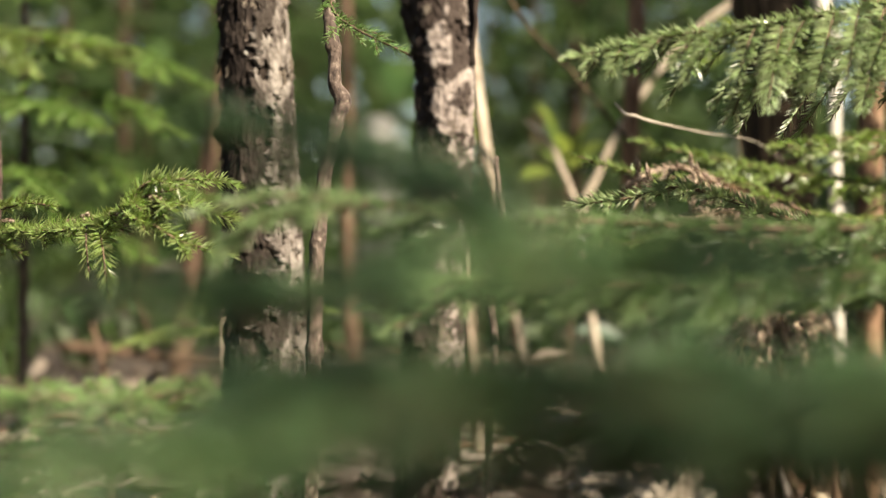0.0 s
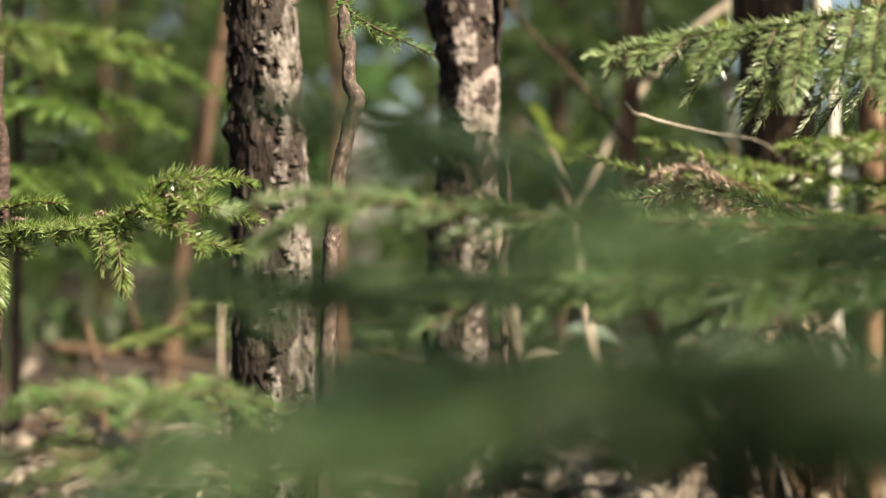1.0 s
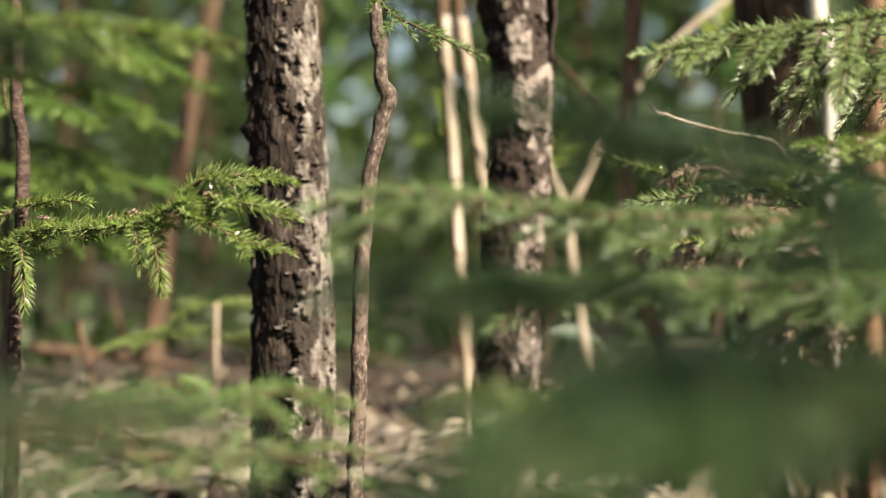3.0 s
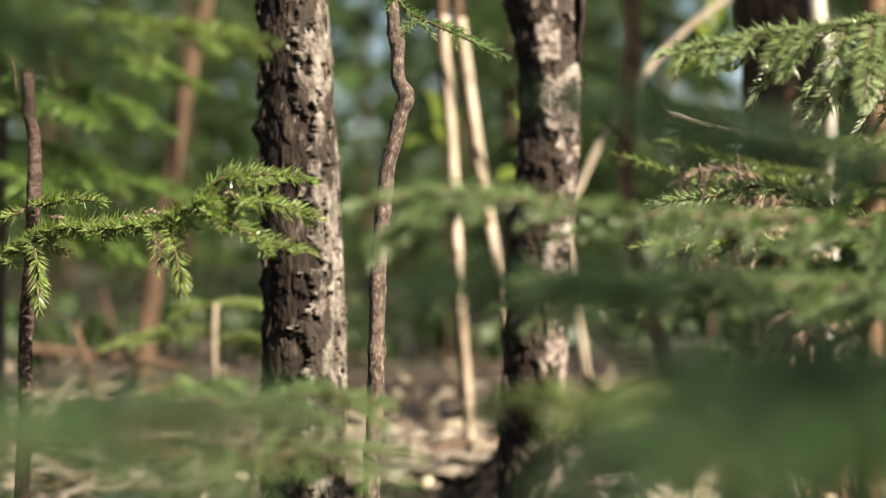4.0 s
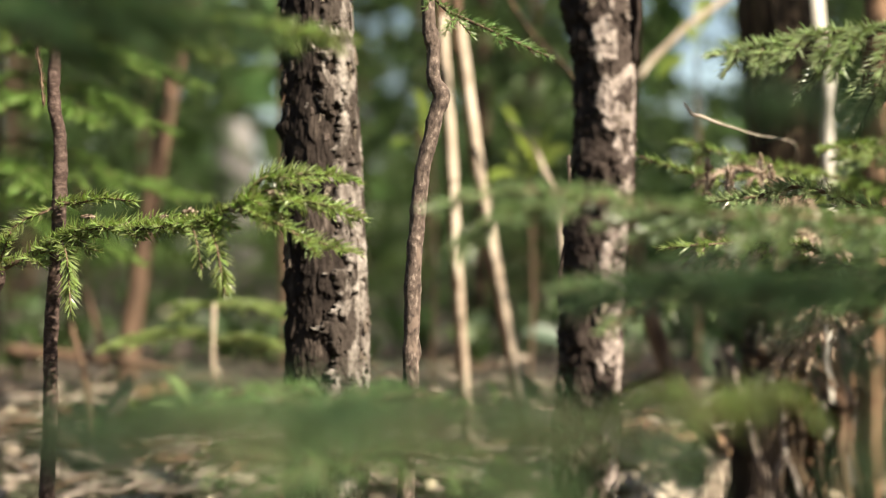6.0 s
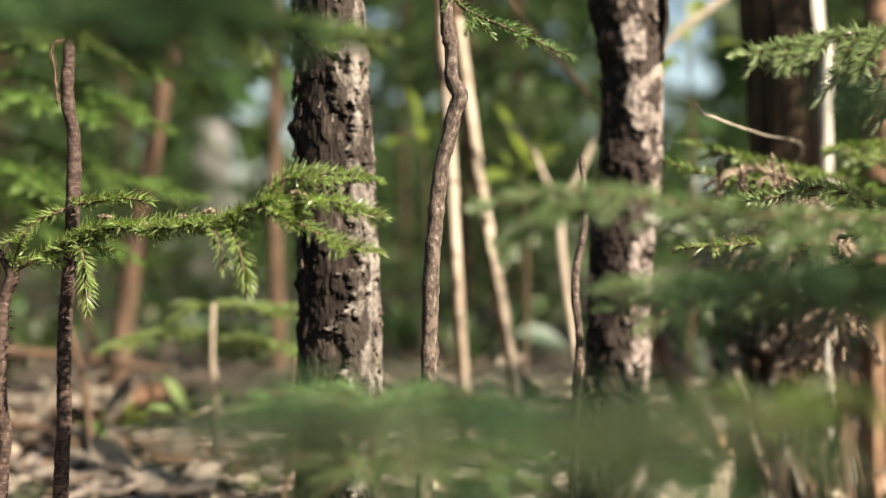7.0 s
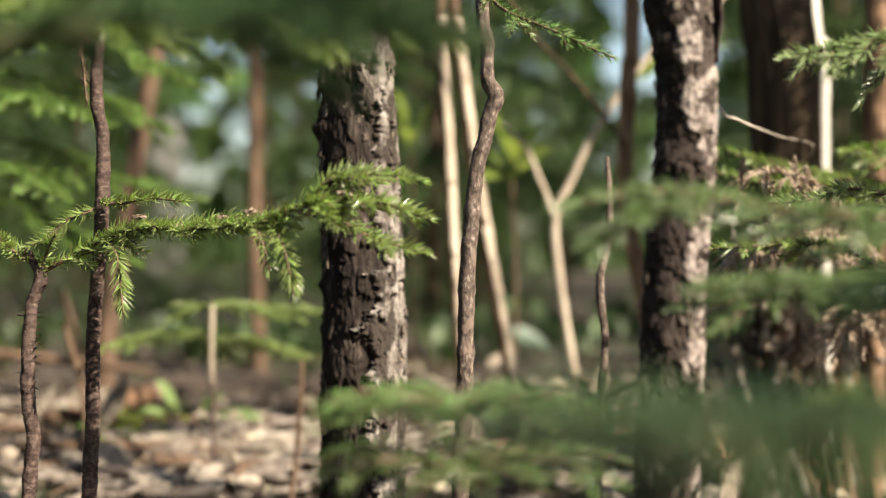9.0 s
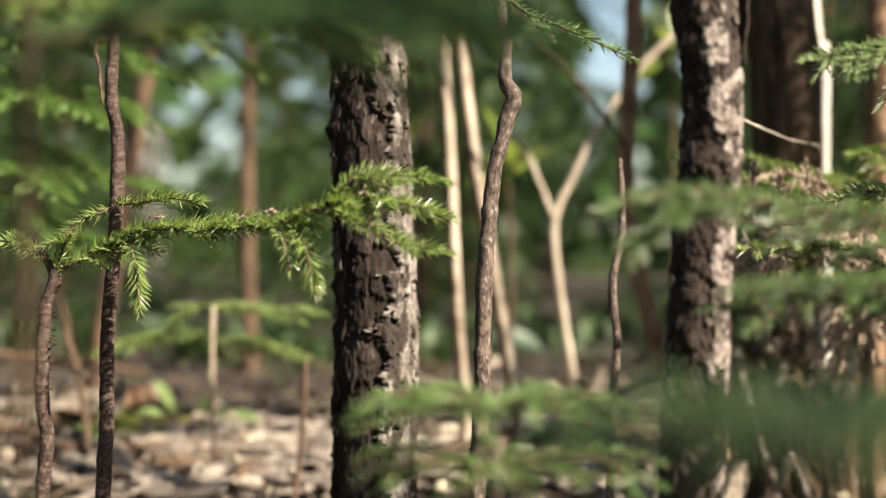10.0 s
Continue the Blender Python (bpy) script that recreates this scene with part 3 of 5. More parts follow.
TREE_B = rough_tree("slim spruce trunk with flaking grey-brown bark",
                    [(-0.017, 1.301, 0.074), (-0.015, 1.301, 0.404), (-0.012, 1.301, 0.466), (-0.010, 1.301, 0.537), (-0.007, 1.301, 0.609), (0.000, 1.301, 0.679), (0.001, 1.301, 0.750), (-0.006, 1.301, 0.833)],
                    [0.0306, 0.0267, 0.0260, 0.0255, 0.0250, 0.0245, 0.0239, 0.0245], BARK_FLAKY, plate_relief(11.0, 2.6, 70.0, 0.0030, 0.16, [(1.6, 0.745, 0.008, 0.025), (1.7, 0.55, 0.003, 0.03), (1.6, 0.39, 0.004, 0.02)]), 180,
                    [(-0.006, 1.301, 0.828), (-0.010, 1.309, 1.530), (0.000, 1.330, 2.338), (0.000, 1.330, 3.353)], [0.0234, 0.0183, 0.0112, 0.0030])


def flake_mesh(seed, mat):
    """A torn scale of bark: a curved sheet with a ragged rim, thicker in the middle, its lower lip lifted."""
    r = np.random.default_rng(seed)
    n, m = 7, 6
    rim = 0.55 + 0.45 * r.random(24)
    front, back = [], []
    for i in range(n):
        for j in range(m):
            u, w = i / (n - 1) * 2 - 1, j / (m - 1) * 2 - 1
            a = int((math.atan2(w, u) + math.pi) / (2 * math.pi) * 23.99)
            k = 1 - (1 - rim[a]) * max(abs(u), abs(w))
            lift = 0.22 * max(0.0, -u) ** 2 + 0.12 * max(0.0, abs(w) - 0.3) ** 2 + r.normal(0, 0.02)
            x, z = w * 0.42 * k, u * 0.5 * k
            front.append((x, -0.10 - lift, z))
            back.append((x, -0.02 - lift * 0.8, z))
    v = np.array(front + back)
    off = n * m
    quads = []
    for i in range(n - 1):
        for j in range(m - 1):
            a = i * m + j
            quads.append((a, a + 1, a + m + 1, a + m))
            quads.append((off + a, off + a + m, off + a + m + 1, off + a + 1))
    for i in range(n - 1):
        a, b = i * m, i * m + m - 1
        quads += [(a, a + m, off + a + m, off + a), (b, off + b, off + b + m, b + m)]
    for j in range(m - 1):
        a, b = j, (n - 1) * m + j
        quads += [(a, off + a, off + a + 1, a + 1), (b, b + 1, off + b + 1, off + b)]
    ob = make("bark_flake", v, quads, None, mat, smooth=True)
    me = ob.data
    bpy.data.objects.remove(ob)
    return me


FLAKES = [flake_mesh(k, BARK_FLAKE) for k in range(8)]
DARK_FLAKES = [flake_mesh(k, BARK_ROUGH) for k in range(20, 26)]
LICHEN_FLAKES = [flake_mesh(k, LICHEN) for k in range(30, 33)]


def bark_flakes(tree, line, count, size, spread, low, high, seed, meshes=FLAKES):
    """Loose scales on the side of a trunk. spread: mean and width of their bearing, in degrees, 0 towards the viewer, 90 to the right."""
    r = np.random.default_rng(seed)
    line = smooth_line(line, 0.01)
    for _ in range(count):
        z = r.uniform(low, high)
        c = [np.interp(z, line[:, 2], line[:, k]) for k in (0, 1, 3)]
        a = math.radians(r.normal(*spread))
        out = c[2] - size * 0.02 + r.uniform(0, 0.002)
        k = size * r.uniform(0.6, 1.35)
        ob = new("bark_flake", meshes[r.integers(len(meshes))])
        ob.parent = tree
        ob.matrix_basis = Matrix.Translation((c[0] + math.sin(a) * out, c[1] - math.cos(a) * out, z)) @ Matrix.Rotation(a, 4, "Z") @ Matrix.Rotation(r.normal(0, 0.35), 4, "Y") @ Matrix.Diagonal((k * r.uniform(0.6, 1.1), k * 0.8, k * r.uniform(0.8, 2.1), 1))


LINE_A = [(-0.218, 1.836, 0.319, 0.0443), (-0.217, 1.836, 0.506, 0.0429), (-0.220, 1.836, 0.613, 0.0415), (-0.224, 1.836, 0.719, 0.0401), (-0.228, 1.837, 0.805, 0.0378), (-0.234, 1.837, 0.922, 0.0355)]
LINE_B = [(-0.015, 1.301, 0.404, 0.0263), (-0.010, 1.301, 0.537, 0.0251), (-0.007, 1.301, 0.609, 0.0247), (0.000, 1.301, 0.679, 0.0242), (0.001, 1.301, 0.750, 0.0236), (-0.006, 1.301, 0.833, 0.0239)]
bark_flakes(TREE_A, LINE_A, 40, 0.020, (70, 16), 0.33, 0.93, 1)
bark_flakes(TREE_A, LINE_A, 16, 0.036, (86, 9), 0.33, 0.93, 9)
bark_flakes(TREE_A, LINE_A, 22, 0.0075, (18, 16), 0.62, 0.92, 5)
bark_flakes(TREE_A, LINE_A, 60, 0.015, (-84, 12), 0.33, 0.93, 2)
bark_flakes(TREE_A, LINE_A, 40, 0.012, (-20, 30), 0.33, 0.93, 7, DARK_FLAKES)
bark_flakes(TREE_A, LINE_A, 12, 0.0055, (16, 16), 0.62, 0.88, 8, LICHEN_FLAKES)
bark_flakes(TREE_B, LINE_B, 60, 0.009, (40, 28), 0.41, 0.83, 3)
bark_flakes(TREE_B, LINE_B, 30, 0.009, (-80, 12), 0.41, 0.83, 6)


def torn_bark(tree, line, low, high, edge_at, upper, proud, ridge, seed, mat, cell=0.0022, label="pale torn outer bark", scaly=0.0, step=2.6, groove=None, ragged=16, holes=-0.5):
    """Outer bark that is left on one side of a trunk. edge_at: (height, bearing in degrees) of its ragged left rim; upper: bearing of the right one.
    scaly: share of rounded scales instead of upright folds; groove: bearing of a long crack."""
    line = smooth_line(line, 0.01)
    zs = np.arange(low, high, cell)
    bs = np.arange(-80, 125, step)
    table = np.array(edge_at)
    front, back = np.zeros((len(zs), len(bs), 3)), np.zeros((len(zs), len(bs), 3))
    keep = np.zeros((len(zs), len(bs)), bool)
    for i, z in enumerate(zs):
        cx, cy, r = (np.interp(z, line[:, 2], line[:, k]) for k in (0, 1, 3))
        rim = np.interp(z, table[:, 0], table[:, 1]) + ragged * noise.noise((z * 26, seed, 0)) + 0.55 * ragged * noise.noise((z * 95, seed, 3)) + 0.3 * ragged * noise.noise((z * 330, seed, 5))
        crack = groove + 9 * noise.noise((z * 14, 5.0, 1.0)) + 3 * noise.noise((z * 90, 5.0, 2.0)) if groove else 999
        last = upper + 12 * noise.noise((z * 40, seed, 8))
        for j, b in enumerate(bs):
            a = math.radians(b)
            x = a * r
            wob = 0.35 * noise.noise((x * 60, z * 45, seed))
            fold = (1 - abs(noise.noise((x * 85 + wob + seed, z * 17, seed))) * 2.4) * 0.8 + (0.5 - abs(noise.noise((x * 190 + seed, z * 62 + wob, 7.0)))) * 0.9
            if scaly:
                dist, _ = noise.voronoi((x * 170 + seed + wob, z * 150 + wob, seed))
                fold += scaly * (min(1.0, (dist[1] - dist[0]) * 3) - 0.5)
            fold += 0.55 * noise.noise((x * 420 + seed, z * 300, 9.0)) + 0.3 * noise.noise((x * 900 + seed, z * 700, 3.0))
            lift = proud * min(1.0, max(0.3, (b - rim) / 6)) + ridge * fold - 0.8 * proud * math.exp(-((b - crack) / 4.0) ** 2)
            hole = noise.noise((x * 80 + seed * 2, z * 42, 2.0)) + 0.5 * noise.noise((x * 260 + seed, z * 180, 4.0)) < holes
            keep[i, j] = rim < b < last and not hole
            d = np.array([math.sin(a), -math.cos(a), 0])
            front[i, j] = np.array([cx, cy, z]) + d * (r + lift)
            back[i, j] = np.array([cx, cy, z]) + d * (r - 0.003)
    make("torn_bark", *solid_sheet(front, back, keep), mat, tree, label, smooth=True)


# pale sheets kept to the sunlit right, so the bark colour carries the light
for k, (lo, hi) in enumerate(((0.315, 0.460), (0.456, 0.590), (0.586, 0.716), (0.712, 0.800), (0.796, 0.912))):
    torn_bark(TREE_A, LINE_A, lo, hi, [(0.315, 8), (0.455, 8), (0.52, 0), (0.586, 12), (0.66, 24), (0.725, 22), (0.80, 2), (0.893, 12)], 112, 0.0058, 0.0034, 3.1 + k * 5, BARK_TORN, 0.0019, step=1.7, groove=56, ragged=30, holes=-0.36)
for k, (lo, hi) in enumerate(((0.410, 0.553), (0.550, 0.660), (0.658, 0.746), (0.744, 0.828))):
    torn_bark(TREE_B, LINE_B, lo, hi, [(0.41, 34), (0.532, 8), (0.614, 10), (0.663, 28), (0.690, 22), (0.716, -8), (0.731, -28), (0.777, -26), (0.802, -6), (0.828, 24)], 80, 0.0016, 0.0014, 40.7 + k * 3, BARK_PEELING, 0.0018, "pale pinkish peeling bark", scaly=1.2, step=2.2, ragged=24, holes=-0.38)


def curled_bark(tree, x, y, low, high, mat, seed):
    """A strip of bark that has come away from the trunk and curled forward: a dark slot behind a lifted rim."""
    zs, us = np.linspace(low, high, 40), np.linspace(math.radians(200), math.radians(-55), 16)
    front, back = np.zeros((40, 16, 3)), np.zeros((40, 16, 3))
    for i, z in enumerate(zs):
        f = (z - low) / (high - low)
        w = 0.0052 * math.sin(math.pi * (0.12 + 0.80 * (1 - f) ** 0.8)) ** 0.6 + 0.0012 * noise.noise((z * 90, seed, 0))
        for j, u in enumerate(us):
            o = np.array([x + 0.0025 * noise.noise((z * 30, seed, 2)), y, z])
            d = np.array([math.cos(u), math.sin(u), 0])
            g = 0.0006 * noise.noise((u * 3, z * 150, seed))
            front[i, j], back[i, j] = o + d * (w + g), o + d * (w + 0.0022 + g)
    make("curled_bark", *solid_sheet(back, front, np.ones((39, 15), bool)), mat, tree, "dark strip of bark curling away from the trunk")


curled_bark(TREE_B, 0.0230, 1.290, 0.769, 0.860, BARK_FLAKY, 5.0)


# ---------------------------------------------------------------- slim saplings near the trunks
def sapling(label, points, radii, mat, category="sapling", name="spruce_sapling", **kw):
    t = thing(name, label, category, "saplings")
    stem("stem", points, radii, mat, t, **kw)
    return t


KINK = sapling("crooked grey-brown sapling stem with knots", [(-0.142, 1.598, 0.109), (-0.140, 1.598, 0.356), (-0.136, 1.597, 0.456), (-0.134, 1.597, 0.578), (-0.130, 1.597, 0.636), (-0.124, 1.597, 0.694), (-0.117, 1.596, 0.723), (-0.111, 1.596, 0.750), (-0.105, 1.595, 0.770), (-0.114, 1.596, 0.787), (-0.114, 1.596, 0.819), (-0.116, 1.596, 0.833), (-0.120, 1.596, 0.896), (-0.126, 1.601, 1.391)],
               [0.0092, 0.0087, 0.0086, 0.0083, 0.0080, 0.0076, 0.0074, 0.0076, 0.0089, 0.0072, 0.0068, 0.0076, 0.0066, 0.0029], BARK_SAPLING, sides=40, step=0.003, rough=0.0014, size=110, knots=((0.292, 0.001), (0.398, 0.0013), (0.462, 0.0009), (0.544, 0.0014), (0.607, 0.001), (0.636, 0.0012), (0.724, 0.0012)))
STEM_L = sapling("dark upright sapling stem with a whorl of twigs", [(-0.520, 1.722, 0.119), (-0.519, 1.722, 0.345), (-0.516, 1.722, 0.431), (-0.516, 1.722, 0.516), (-0.510, 1.721, 0.606), (-0.507, 1.720, 0.673), (-0.507, 1.720, 0.728), (-0.514, 1.721, 0.776), (-0.512, 1.721, 0.842), (-0.515, 1.721, 0.903), (-0.514, 1.723, 1.375)],
                 [0.0084, 0.0082, 0.0078, 0.0076, 0.0074, 0.0081, 0.0070, 0.0067, 0.0063, 0.0057, 0.0019], BARK_RED, sides=36, step=0.003, rough=0.0012, size=120)
STEM_0 = sapling("small spruce sapling with long green boughs", [(-0.581, 1.711, 0.118), (-0.580, 1.711, 0.352), (-0.576, 1.710, 0.412), (-0.582, 1.711, 0.459), (-0.581, 1.710, 0.518), (-0.578, 1.710, 0.554), (-0.569, 1.709, 0.583), (-0.580, 1.710, 0.604), (-0.587, 1.712, 0.614)],
                 [0.0081, 0.0076, 0.0074, 0.0072, 0.0069, 0.0067, 0.0069, 0.0048, 0.0029], BARK_RED, sides=36, step=0.003, rough=0.0014, size=120)
sapling("thin dry brown sapling stem", [(0.051, 1.779, 0.124), (0.053, 1.779, 0.345), (0.056, 1.778, 0.444), (0.060, 1.778, 0.509), (0.054, 1.778, 0.575), (0.065, 1.778, 0.641), (0.062, 1.778, 0.722)],
               [0.0052, 0.0049, 0.0047, 0.0045, 0.0049, 0.0040, 0.0028], BARK_SAPLING, sides=20, rough=0.001, size=140)


def twig_line(points, r0, r1, step=0.006):
    return smooth_line(np.hstack([np.asarray(points, float), np.linspace(r0, r1, len(points))[:, None]]), step)


# the long bough in focus
rng = np.random.default_rng(21)
bough = [twig_line([(-0.569, 1.709, 0.586), (-0.519, 1.688, 0.613), (-0.473, 1.643, 0.631), (-0.385, 1.552, 0.632), (-0.334, 1.495, 0.642), (-0.301, 1.465, 0.659), (-0.275, 1.457, 0.667), (-0.245, 1.452, 0.673)], 0.0026, 0.0012)]
bough += spray([(-0.301, 1.465, 0.659), (-0.286, 1.458, 0.676), (-0.249, 1.463, 0.681), (-0.203, 1.467, 0.677)], rng, twig=0.0497, gap=0.0175, bare=0.05, sub=False, radius=0.0012, droop=0.12)
bough += spray([(-0.315, 1.472, 0.648), (-0.275, 1.457, 0.658), (-0.235, 1.451, 0.653), (-0.192, 1.455, 0.639)], rng, twig=0.0497, gap=0.0175, bare=0.05, sub=False, radius=0.0012, droop=0.12)
bough += spray([(-0.307, 1.471, 0.645), (-0.277, 1.447, 0.637), (-0.247, 1.433, 0.621), (-0.205, 1.427, 0.610)], rng, twig=0.0398, gap=0.019, bare=0.1, sub=False, radius=0.0013, droop=0.1)
hanging = [twig_line([(-0.499, 1.662, 0.623), (-0.486, 1.625, 0.602), (-0.479, 1.605, 0.547)], 0.0014, 0.0008)] * 2
hanging += [twig_line([(-0.341, 1.503, 0.639), (-0.328, 1.465, 0.614), (-0.319, 1.448, 0.570)], 0.0014, 0.0008)] * 2
hanging += [twig_line([(-0.355, 1.513, 0.637), (-0.347, 1.478, 0.619), (-0.341, 1.463, 0.592)], 0.0012, 0.0008)]
for n, u in enumerate(np.linspace(0.08, 0.88, 42)):
    m = bough[0]
    p = m[int(u * (len(m) - 1)), :3]
    g = 1 if n % 2 else -1
    d = unit(np.array([0.8, -0.75 + 0.45 * g, rng.uniform(-0.22, 0.34)]))
    l = rng.uniform(0.028, 0.060)
    bough.append(twig_line([p, p + d * l * 0.5, p + d * l + np.array([0, 0, -0.005])], 0.0012, 0.0007))
conifer_branch(STEM_0, bough, rng, NEEDLE, per_metre=1120, length=0.0165, thick=0.0015, spread=58, down=0.8, comb=0.5)
for shoot in (hanging[:2], hanging[2:4], hanging[4:]):
    conifer_branch(STEM_0, shoot, rng, NEEDLE, name="hanging_shoot", per_metre=850, length=0.0165, thick=0.0016, spread=46, down=0.9, comb=0.55)
dry = []
for n in (0.30, 0.42, 0.55, 0.66, 0.74, 0.82, 0.9):
    p = bough[0][int(n * (len(bough[0]) - 1)), :3] + rng.normal(0, 0.006, 3) + (0.004, -0.008, 0.006)
    dry.append(twig_line([p, p + (0.005, -0.002, 0.001), p + (0.011, -0.004, 0.0)], 0.0014, 0.0008))
for shoot in dry:
    conifer_branch(STEM_0, [shoot], rng, NEEDLE_DEAD, name="dry_shoot", label="dry pinkish bud scales", per_metre=2600, length=0.009, thick=0.0024, spread=40)
left_twigs = [twig_line([(-0.584, 1.710, 0.604), (-0.601, 1.704, 0.614), (-0.626, 1.695, 0.620)], 0.002, 0.001),
              twig_line([(-0.584, 1.710, 0.599), (-0.601, 1.686, 0.614), (-0.608, 1.658, 0.625)], 0.002, 0.001),
              twig_line([(-0.572, 1.710, 0.585), (-0.559, 1.695, 0.614), (-0.551, 1.676, 0.628)], 0.002, 0.001)]
conifer_branch(STEM_0, left_twigs, rng, NEEDLE, per_metre=1400, length=0.0145, thick=0.0020, spread=56, down=0.8)
conifer_branch(STEM_0, [twig_line([(-0.578, 1.710, 0.554), (-0.581, 1.710, 0.518), (-0.582, 1.711, 0.459)], 0.0072, 0.0078)], rng, BARK_RED, wood=BARK_RED,
               name="needle_collar", label="short dry needles along the stem", per_metre=520, length=0.013, thick=0.0012, spread=78)
conifer_branch(STEM_L, spray([(-0.509, 1.706, 0.660), (-0.485, 1.683, 0.659), (-0.456, 1.660, 0.664), (-0.419, 1.636, 0.660)], rng, twig=0.0192, gap=0.0336, sub=False, radius=0.0015)[:4] * 2, rng, NEEDLE, per_metre=830, length=0.0149, thick=0.0017, spread=56, comb=0.4)
conifer_branch(STEM_L, [twig_line([(-0.514, 1.714, 0.654), (-0.543, 1.705, 0.641), (-0.566, 1.703, 0.621), (-0.584, 1.695, 0.613)], 0.002, 0.001)], rng, NEEDLE, per_metre=1570, length=0.0134, thick=0.0014, spread=56, down=0.8)
conifer_branch(STEM_L, [twig_line([(-0.513, 1.719, 0.837), (-0.530, 1.714, 0.828), (-0.527, 1.712, 0.804), (-0.523, 1.711, 0.765)], 0.0018, 0.001)], rng, TWIG, label="dry brown hanging twig", per_metre=1890, length=0.0057, thick=0.001, spread=35)
conifer_branch(KINK, spray([(-0.121, 1.593, 0.881), (-0.108, 1.543, 0.851), (-0.084, 1.493, 0.829), (-0.060, 1.473, 0.815), (-0.015, 1.461, 0.793)], rng, twig=0.0345, gap=0.0296, sub=False, radius=0.0014), rng, NEEDLE_GREEN, per_metre=1000, length=0.0108)


# ---------------------------------------------------------------- stems farther back
def bare_stem(name, label, category, points, radii, mat, **kw):
    t = thing(name, label, category, "slim stems")
    stem("stem", points, radii, mat, t, **kw)
    return t


# brown stem, pale strip on the right: shaded and sunlit sides by bark colour
SLIM_A = bare_stem("slim_stem", "slim pale peeling stem lit by the sun", "stem", [(0.064, 2.731, 0.220), (0.060, 2.732, 0.305), (0.050, 2.732, 0.431), (0.038, 2.733, 0.603), (0.027, 2.733, 0.804), (0.015, 2.734, 0.955), (0.010, 2.735, 1.066), (0.006, 2.738, 2.006)], [0.0107, 0.0099, 0.0099, 0.0103, 0.0107, 0.0107, 0.0103, 0.0048], BARK_BROWN, sides=24, step=0.012, rough=0.0014, size=50)
for k, (lo, hi) in enumerate(((0.27, 0.50), (0.49, 0.74), (0.73, 1.04))):
    torn_bark(SLIM_A, [(0.064, 2.731, 0.220, 0.0105), (0.060, 2.732, 0.305, 0.0097), (0.050, 2.732, 0.431, 0.0097), (0.038, 2.733, 0.603, 0.0101), (0.027, 2.733, 0.804, 0.0105), (0.015, 2.734, 0.955, 0.0105), (0.010, 2.735, 1.066, 0.0101)], lo, hi, [(0.22, -20), (0.46, -5), (0.69, -25), (1.08, -10)], 118, 0.0006, 0.0008, 71.3 + k * 4, BARK_PALE, 0.012, "pale peeled strip")
SLIM_B = bare_stem("slim_stem", "slim pale leaning stem lit by the sun", "stem", [(0.178, 2.748, 0.225), (0.174, 2.749, 0.266), (0.153, 2.750, 0.358), (0.129, 2.751, 0.490), (0.103, 2.753, 0.632), (0.078, 2.754, 0.775), (0.053, 2.757, 0.958), (0.040, 2.758, 1.069), (0.008, 2.764, 2.018)], [0.0131, 0.0124, 0.0116, 0.0116, 0.0116, 0.0116, 0.0104, 0.0096, 0.0040], BARK_BROWN, sides=24, step=0.012, rough=0.0014, size=50)
for k, (lo, hi) in enumerate(((0.27, 0.50), (0.49, 0.74), (0.73, 1.04))):
    torn_bark(SLIM_B, [(0.178, 2.748, 0.225, 0.0134), (0.174, 2.749, 0.266, 0.0126), (0.153, 2.750, 0.358, 0.0118), (0.129, 2.751, 0.490, 0.0118), (0.103, 2.753, 0.632, 0.0118), (0.078, 2.754, 0.775, 0.0118), (0.053, 2.757, 0.958, 0.0105), (0.040, 2.758, 1.069, 0.0097)], lo, hi, [(0.22, -20), (0.46, -5), (0.69, -25), (1.08, -10)], 118, 0.0006, 0.0008, 77.1 + k * 4, BARK_PALE, 0.012, "pale peeled strip")
Y = bare_stem("forked_stem", "pale forked sapling with two arms", "sapling", [(0.323, 2.892, 0.221), (0.309, 2.894, 0.329), (0.289, 2.896, 0.443), (0.270, 2.898, 0.573), (0.263, 2.899, 0.676), (0.295, 2.895, 0.757), (0.343, 2.890, 0.855), (0.419, 2.882, 0.964), (0.494, 2.874, 1.041), (0.593, 2.864, 1.118), (0.848, 2.840, 1.359)], [0.0088, 0.0084, 0.0081, 0.0077, 0.0081, 0.0068, 0.0065, 0.0065, 0.0065, 0.0065, 0.0046], BARK_PALE, sides=20, step=0.012, rough=0.0014, size=50)
stem("arm", [(0.263, 2.899, 0.676), (0.235, 2.901, 0.746), (0.203, 2.905, 0.816), (0.159, 2.909, 0.859)], [0.0059, 0.0050, 0.0046, 0.0030], BARK_PALE, Y, sides=16, step=0.012)
bare_stem("leaning_branch", "dark thin branch leaning across the stems", "branch", [(0.081, 2.622, 1.098), (0.108, 2.616, 1.056), (0.151, 2.610, 0.988), (0.219, 2.603, 0.918), (0.282, 2.596, 0.839), (0.320, 2.605, 0.796)], [0.0030, 0.0032, 0.0034, 0.0038, 0.0035, 0.0032], BARK_DARK, sides=16, step=0.012)
BROWN = bare_stem("curved_tree", "brown young tree with a swept, forked foot", "tree", [(0.566, 2.615, 0.193), (0.501, 2.618, 0.258), (0.443, 2.622, 0.328), (0.402, 2.622, 0.400), (0.367, 2.625, 0.498), (0.338, 2.628, 0.626), (0.324, 2.630, 0.722), (0.326, 2.630, 0.848), (0.331, 2.630, 0.946), (0.335, 2.630, 1.054), (0.338, 2.635, 2.144)], [0.0193, 0.0177, 0.0169, 0.0161, 0.0157, 0.0153, 0.0149, 0.0145, 0.0145, 0.0141, 0.0064], BARK_ORANGE, sides=28, step=0.012, rough=0.0015, size=40)
